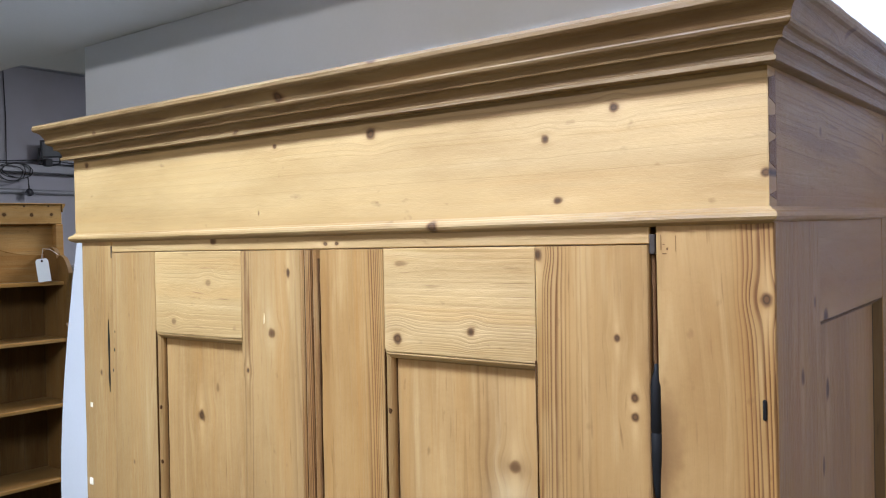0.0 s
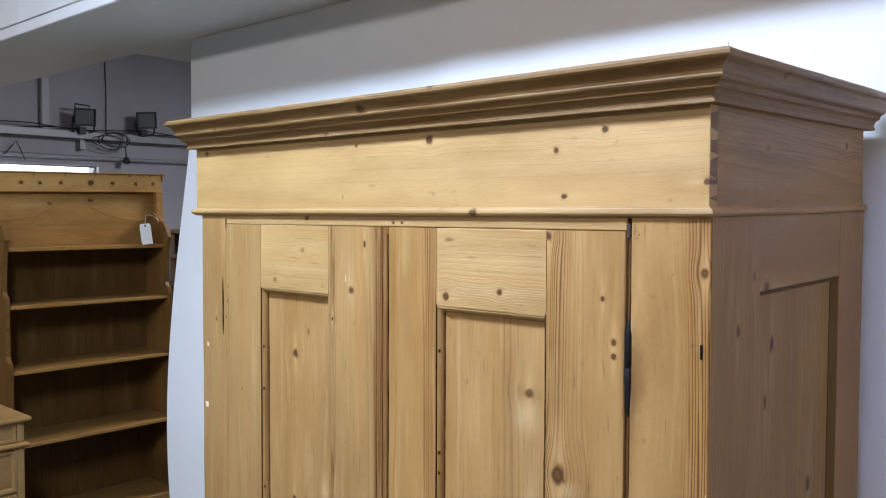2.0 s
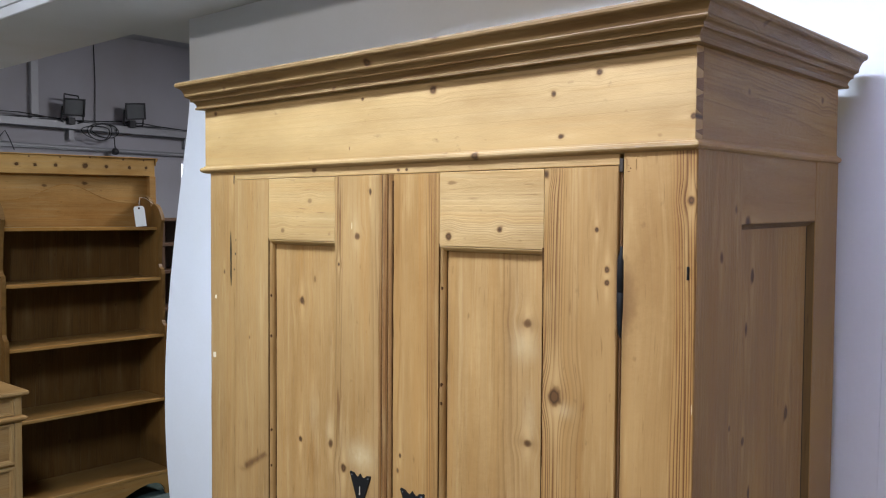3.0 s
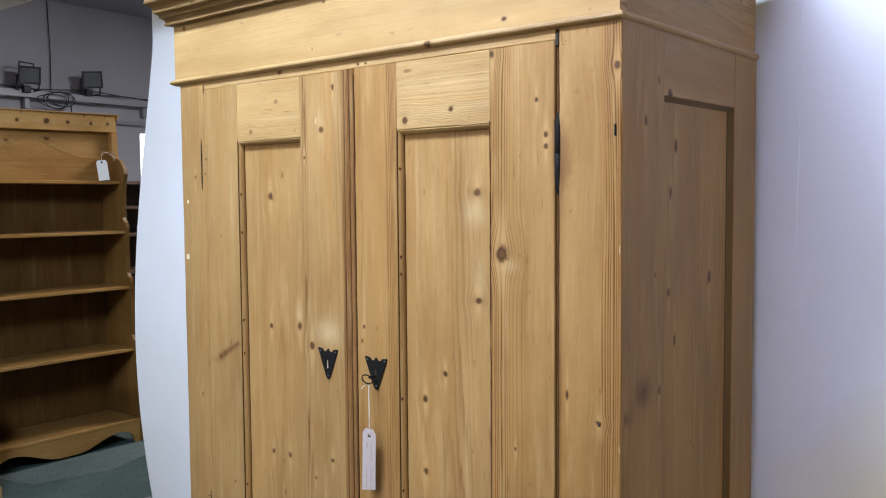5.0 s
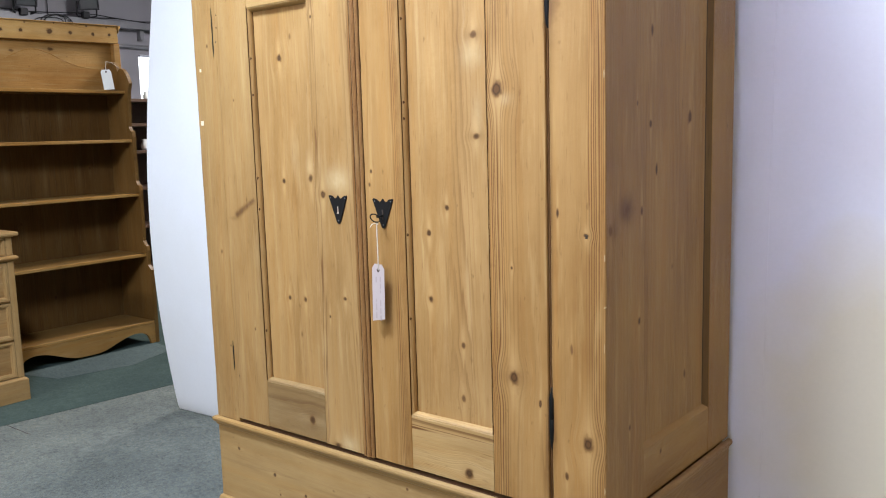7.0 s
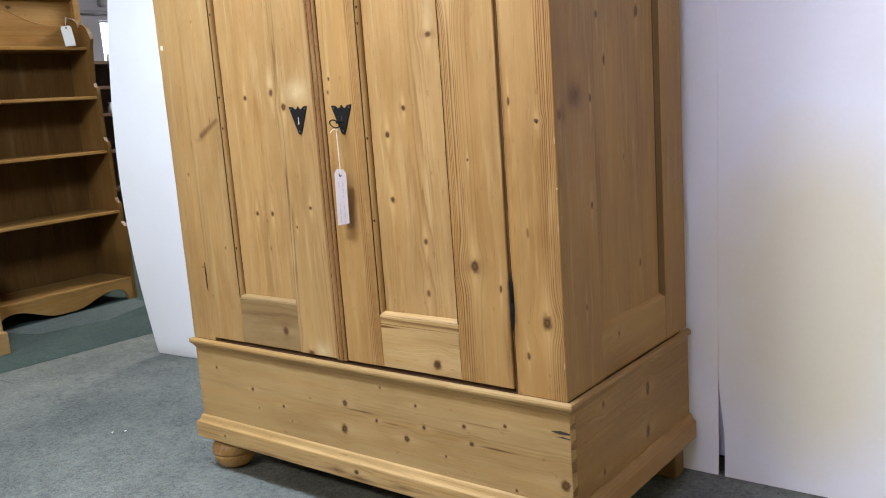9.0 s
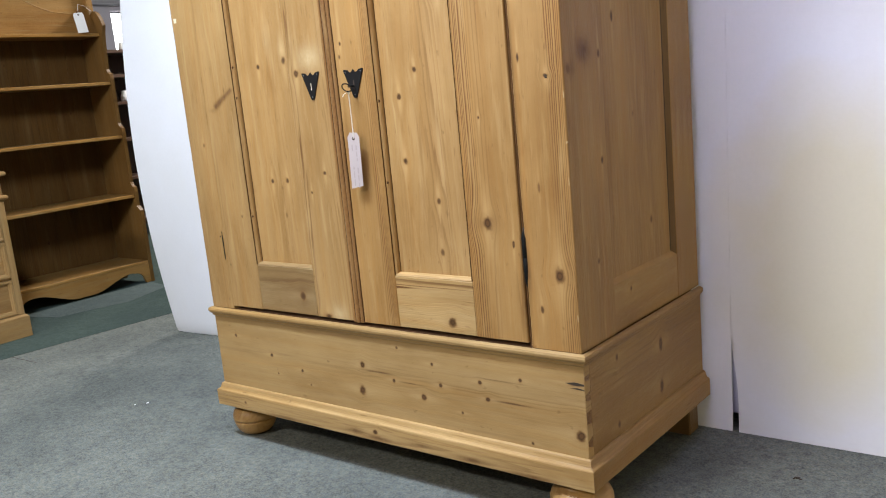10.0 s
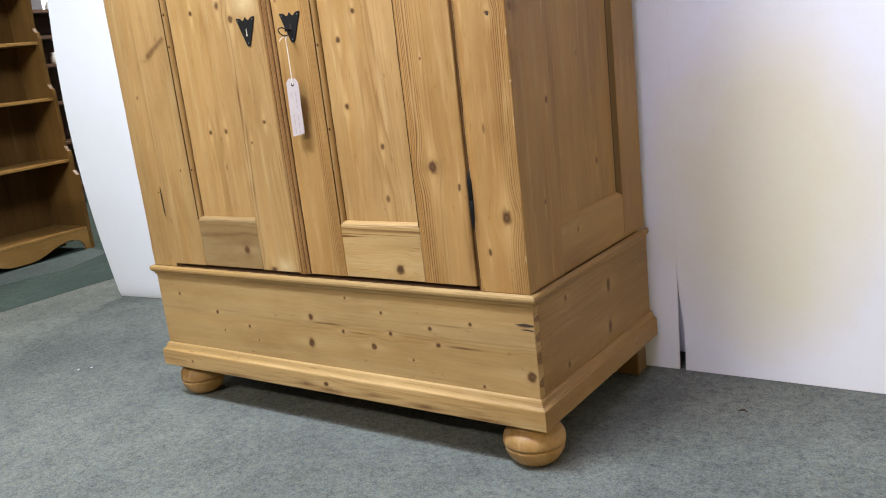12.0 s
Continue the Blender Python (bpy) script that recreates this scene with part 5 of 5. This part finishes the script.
def edge_band(profile):
    """A slab whose three free edges follow a profile of (projection, height)."""
    bm = bmesh.new()
    rings = [[bm.verts.new(q) for q in ((CF - 0.43, CY0 - a, z), (CF + a, CY0 - a, z), (CF + a, CY1 + a, z), (CF - 0.43, CY1 + a, z))] for a, z in profile]
    for one, two in zip(rings, rings[1:]):
        for k in range(4):
            bm.faces.new((one[k], one[(k + 1) % 4], two[(k + 1) % 4], two[k]))
    bm.faces.new(rings[0][::-1])
    bm.faces.new(rings[-1])
    return bm


part("top", edge_band([(0.004, 0.7750), (0.008, 0.7790), (0.020, 0.7800), (0.0235, 0.7850), (0.0235, 0.7930), (0.0200, 0.7985), (0.0150, 0.8000)]), chest_pine, chest, "overhanging top with a rounded edge")
part("waist_moulding", edge_band([(0.001, 0.6600), (0.006, 0.6640), (0.014, 0.6680), (0.0185, 0.6745), (0.0170, 0.6820), (0.009, 0.6875), (0.001, 0.6885)]), chest_pine, chest, "rounded moulding under the top drawer")
part("plinth", edge_band([(0.013, floor_height(CF) + 0.004), (0.013, 0.088), (0.010, 0.0935), (0.004, 0.0985), (0.001, 0.1010)]), chest_pine, chest)
for y in (CY0, CY1 - 0.030):
    for z0, z1 in ((0.1015, 0.6595), (0.6890, 0.7745)):
        part("corner_post", block(CF - 0.0175, CF + 0.001, y, y + 0.030, z0, z1, 0.002), chest_post, chest)
DY0, DY1 = CY0 + 0.0325, CY1 - 0.0325
for z0, z1 in ((0.6915, 0.7720), (0.475, 0.656), (0.290, 0.462), (0.106, 0.277)):
    drawer = part("drawer", block(CF - 0.0170, CF - 0.0125, DY0, DY1, z0, z1), chest_panel, chest)
    rim = 0.013 if z1 > 0.7 else 0.019
    for lo, hi, way in ((z0, z0 + rim, 1), (z1 - rim, z1, -1)):
        inner = hi if way > 0 else lo
        outer = lo if way > 0 else hi
        part("frame_rail", prism([(CF - 0.0123, outer), (CF - 0.0005, outer), (CF - 0.0005, inner - 0.009 * way), (CF - 0.0040, inner - 0.006 * way), (CF - 0.0045, inner - 0.003 * way), (CF - 0.0105, inner), (CF - 0.0123, inner)], "y", DY0 + 0.0001, DY1 - 0.0001), chest_pine, drawer)
    for outer, way in ((DY0, 1), (DY1, -1)):
        inner = outer + way * rim
        part("frame_stile", prism([(CF - 0.0123, outer), (CF - 0.0008, outer), (CF - 0.0008, inner - 0.009 * way), (CF - 0.0042, inner - 0.006 * way), (CF - 0.0047, inner - 0.003 * way), (CF - 0.0105, inner), (CF - 0.0123, inner)], "z", z0 + 0.0002, z1 - 0.0002), chest_post, drawer)
    if 0.4 < z0 < 0.6:
        for y, z, r in ((0.284, 0.566, 0.0085), (0.283, 0.545, 0.0060)):
            part("knob_scar", block(CF - 0.0140, CF - 0.0118, y - r, y + r, z - r, z + r, r * 0.45), REBATE, drawer, "dark filled hole of a lost knob")
    elif 0.2 < z0 < 0.4:
        part("keyhole", block(CF - 0.0140, CF - 0.0115, 0.238, 0.263, 0.392, 0.398, 0.002), REBATE, drawer, "dark slot of the lock")

# folded card on the chest
folded = thing("card_sign", (-3.04, 0.352, 0.80), "blank white folded card standing on the pine chest", "card")
for way in (-1, 1):
    part("leaf", prism([(0.352 + way * 0.062, 0.8008), (0.352 + way * 0.0600, 0.8008), (0.352, 1.046), (0.352 + way * 0.0008, 1.050)], "x", -3.12, -2.99), CARD_WHITE, folded)

# dark dresser further back
dresser = thing("dresser", (-5.2, 3.0, -0.019), "dark stained wooden dresser with open shelves along the hall", "dresser")
for y in (2.46, 3.9):
    part("side", block(-5.30, -5.0, y, y + 0.03, -0.018, 1.53, 0.003), DARK_WOOD, dresser)
for z in (0.12, 0.48, 0.80, 1.10, 1.32, 1.52):
    part("shelf", block(-5.30, -4.985, 2.44, 3.95, z, z + 0.028, 0.004), DARK_WOOD, dresser)
part("back", block(-5.32, -5.302, 2.46, 3.93, 0.05, 1.53), DARK_WOOD, dresser)
for y, z, s in ((2.68, 1.128, 0.06), (2.72, 1.548, 0.045), (2.85, 0.828, 0.07)):
    jug = thing("white_jug", (-5.1, y, z), "small white china jug on the dark dresser", "jug", "china on the dresser")
    smooth(part("body", lathe([(s * 0.5, z + 0.001), (s * 0.62, z + s * 0.3), (s * 0.6, z + s * 0.8), (s * 0.4, z + s * 1.2), (s * 0.46, z + s * 1.5)], -5.1, y, 18), CARD_WHITE, jug))

# ---------------------------------------------------------------- services on the far wall
tray = thing("cable_tray", (FAR, 2.5, 2.45), "grey metal cable tray fixed along the far wall", "cable tray")
part("tray", block(FAR + 0.002, FAR + 0.11, -4.9, 6.1, 2.405, 2.455, 0.004), TRAY_METAL, tray)
part("lip", block(FAR + 0.1105, FAR + 0.116, -4.9, 6.1, 2.405, 2.475, 0.002), TRAY_METAL, tray)
for y in (0.2, 1.6, 2.72, 4.0, 5.3):
    part("bracket", block(FAR + 0.002, FAR + 0.07, y, y + 0.05, 2.30, 2.4045, 0.003), TRAY_METAL, tray)
conduit = thing("conduit", (FAR, 2.5, 2.22), "grey painted conduit along the far wall", "conduit")
part("pipe", tube([(FAR + 0.03, -4.9, 2.225), (FAR + 0.03, 6.1, 2.225)], 0.022, None, 12), TRAY_METAL, conduit)
duct = thing("trunking", (FAR, 2.4, 2.9), "pale vertical cable trunking on the far wall", "trunking")
part("cover", block(FAR + 0.002, FAR + 0.06, 2.365, 2.435, 2.46, 3.39, 0.004), FRAME_PAINT, duct)
drop = thing("hanging_cable", (FAR, 2.98, 2.9), "thin dark cable running down the wall", "cable")
part("cord", tube([(FAR + 0.012, 3.00, 3.39), (FAR + 0.012, 3.018, 2.9), (FAR + 0.02, 3.01, 2.47)], 0.0045, None, 6), CABLE, drop)


def floodlight(y, z, tip=0.0):
    """A halogen floodlight on its bracket, tipped down a little."""
    lamp = thing("floodlight", (FAR + 0.2, y, z - 0.13), "black halogen floodlight on the cable tray", "floodlight", "floodlights on the far wall")
    m = Matrix.Translation((FAR + 0.17, y, z)) @ Matrix.Rotation(radians(-12), 4, "Z") @ Matrix.Rotation(radians(8), 4, "Y") @ Matrix.Rotation(radians(tip), 4, "X") @ Matrix.Scale(0.86, 4)

    def put(name, bm, mat, parent=lamp, label=""):
        bm.transform(m)
        return part(name, bm, mat, parent, label)

    body = bmesh.new()
    front = [(0.05, a, b) for a, b in ((-0.10, -0.085), (0.10, -0.085), (0.10, 0.085), (-0.10, 0.085))]
    rear = [(-0.06, a * 0.55, b * 0.6) for _, a, b in front]
    va, vb = [body.verts.new(p) for p in front], [body.verts.new(p) for p in rear]
    body.faces.new(va)
    body.faces.new(vb[::-1])
    for i in range(4):
        body.faces.new((va[i], vb[i], vb[(i + 1) % 4], va[(i + 1) % 4]))
    put("housing", body, LAMP_BLACK)
    rim = bmesh.new()
    for a0, a1, b0, b1 in ((-0.115, 0.115, 0.080, 0.098), (-0.115, 0.115, -0.098, -0.080), (-0.115, -0.098, -0.0795, 0.0795), (0.098, 0.115, -0.0795, 0.0795)):
        block(0.045, 0.075, a0, a1, b0, b1, 0.003, rim)
    put("rim", rim, LAMP_BLACK)
    put("glass", block(0.0505, 0.058, -0.0975, 0.0975, -0.0795, 0.0795), LAMP_GLASS, lamp, "dull grey glass front")
    for i in range(5):
        a = -0.08 + 0.04 * i
        put("fin", block(-0.085, -0.061, a * 0.55 - 0.004, a * 0.55 + 0.004, -0.05, 0.05), LAMP_BLACK)
    part("bracket", tube([(FAR + 0.17, y - 0.107, z), (FAR + 0.15, y - 0.107, z - 0.135), (FAR + 0.10, y - 0.06, z - 0.15), (FAR + 0.10, y + 0.06, z - 0.15), (FAR + 0.15, y + 0.107, z - 0.135), (FAR + 0.17, y + 0.107, z)], 0.009, None, 6), LAMP_BLACK, lamp)
    part("wiring_box", block(FAR + 0.10, FAR + 0.16, y - 0.04, y + 0.03, z - 0.165, z - 0.10, 0.004), LAMP_BLACK, lamp)
    return lamp


floodlight(2.715, 2.610)
floodlight(3.352, 2.632, 5.0)
part("carry_handle", tube([(FAR + 0.20, 2.615, 2.675), (FAR + 0.20, 2.615, 2.725), (FAR + 0.20, 2.755, 2.716), (FAR + 0.20, 2.755, 2.675)], 0.008, None, 6), LAMP_BLACK, bpy.data.objects["floodlight"])

coil = thing("cable_coil", (FAR + 0.13, 3.05, 2.36), "loose loops of black cable hanging from the tray", "cable")
loop = []
for i in range(70):
    a = 2 * math.pi * i / 18
    loop.append((FAR + 0.135 + 0.012 * math.sin(i * 0.7), 3.03 + (0.14 + 0.03 * math.sin(i * 0.31)) * math.cos(a) + 0.05 * math.sin(i * 0.11), 2.395 + (0.075 + 0.02 * math.cos(i * 0.23)) * math.sin(a)))
part("cord", tube(loop, 0.0048, None, 6), CABLE, coil)
part("pendant_cord", tube([(FAR + 0.14, 3.15, 2.36), (FAR + 0.14, 3.155, 2.28), (FAR + 0.14, 3.16, 2.235)], 0.006, None, 6), CABLE, coil)
smooth(part("plug", lathe([(0.012, 2.175), (0.034, 2.185), (0.038, 2.21), (0.026, 2.235), (0.010, 2.245)], FAR + 0.14, 3.16, 16), LAMP_BLACK, coil, "round black plug"))
loose = thing("loose_cable", (FAR + 0.1, 2.2, 2.3), "thin dark wire looped over the conduit", "cable")
part("cord", tube([(FAR + 0.07, 2.02, 2.22), (FAR + 0.08, 2.08, 2.30), (FAR + 0.08, 2.115, 2.345), (FAR + 0.08, 2.15, 2.28), (FAR + 0.07, 2.20, 2.17)], 0.0055, None, 6), CABLE, loose)
wires = thing("wires", (FAR + 0.06, 2.0, 2.47), "black wires lying along the cable tray", "cable")
for k in range(3):
    pts = [(FAR + 0.04 + 0.02 * k, -1.0 + 0.25 * i, 2.468 + 0.02 * k + 0.018 * math.sin(i * 1.3 + k * 2)) for i in range(27)]
    part("cord", tube(pts, 0.006, None, 6), CABLE, wires)

# bits on the carpet
litter = random.Random(11)
bm = bmesh.new()
for x, y, l in ((-1.13, 0.05, 0.014), (-1.16, 0.02, 0.007)):
    m = Matrix.Translation((x, y, floor_height(x) + 0.0035)) @ Matrix.Rotation(litter.uniform(0, 3), 4, "Z") @ Matrix.Diagonal((l * 0.6, 0.0026, 0.002, 1))
    bmesh.ops.create_cube(bm, size=1, matrix=m)
tagged(part("lint", bm, CARD_WHITE), "specks of pale lint on the carpet", "lint", "", "stuff")
chip = thing("bark_chip", (0.916, 0.435, 0.02), "small dark curled chip on the carpet", "chip")
part("flake", tube([(0.908, 0.430, 0.0235), (0.915, 0.435, 0.0262), (0.921, 0.441, 0.0240)], 0.0019, None, 6), DARK_GAP, chip)
part("flake", tube([(0.915, 0.434, 0.0245), (0.923, 0.432, 0.0250), (0.928, 0.434, 0.0238)], 0.0013, None, 6), DARK_GAP, chip)
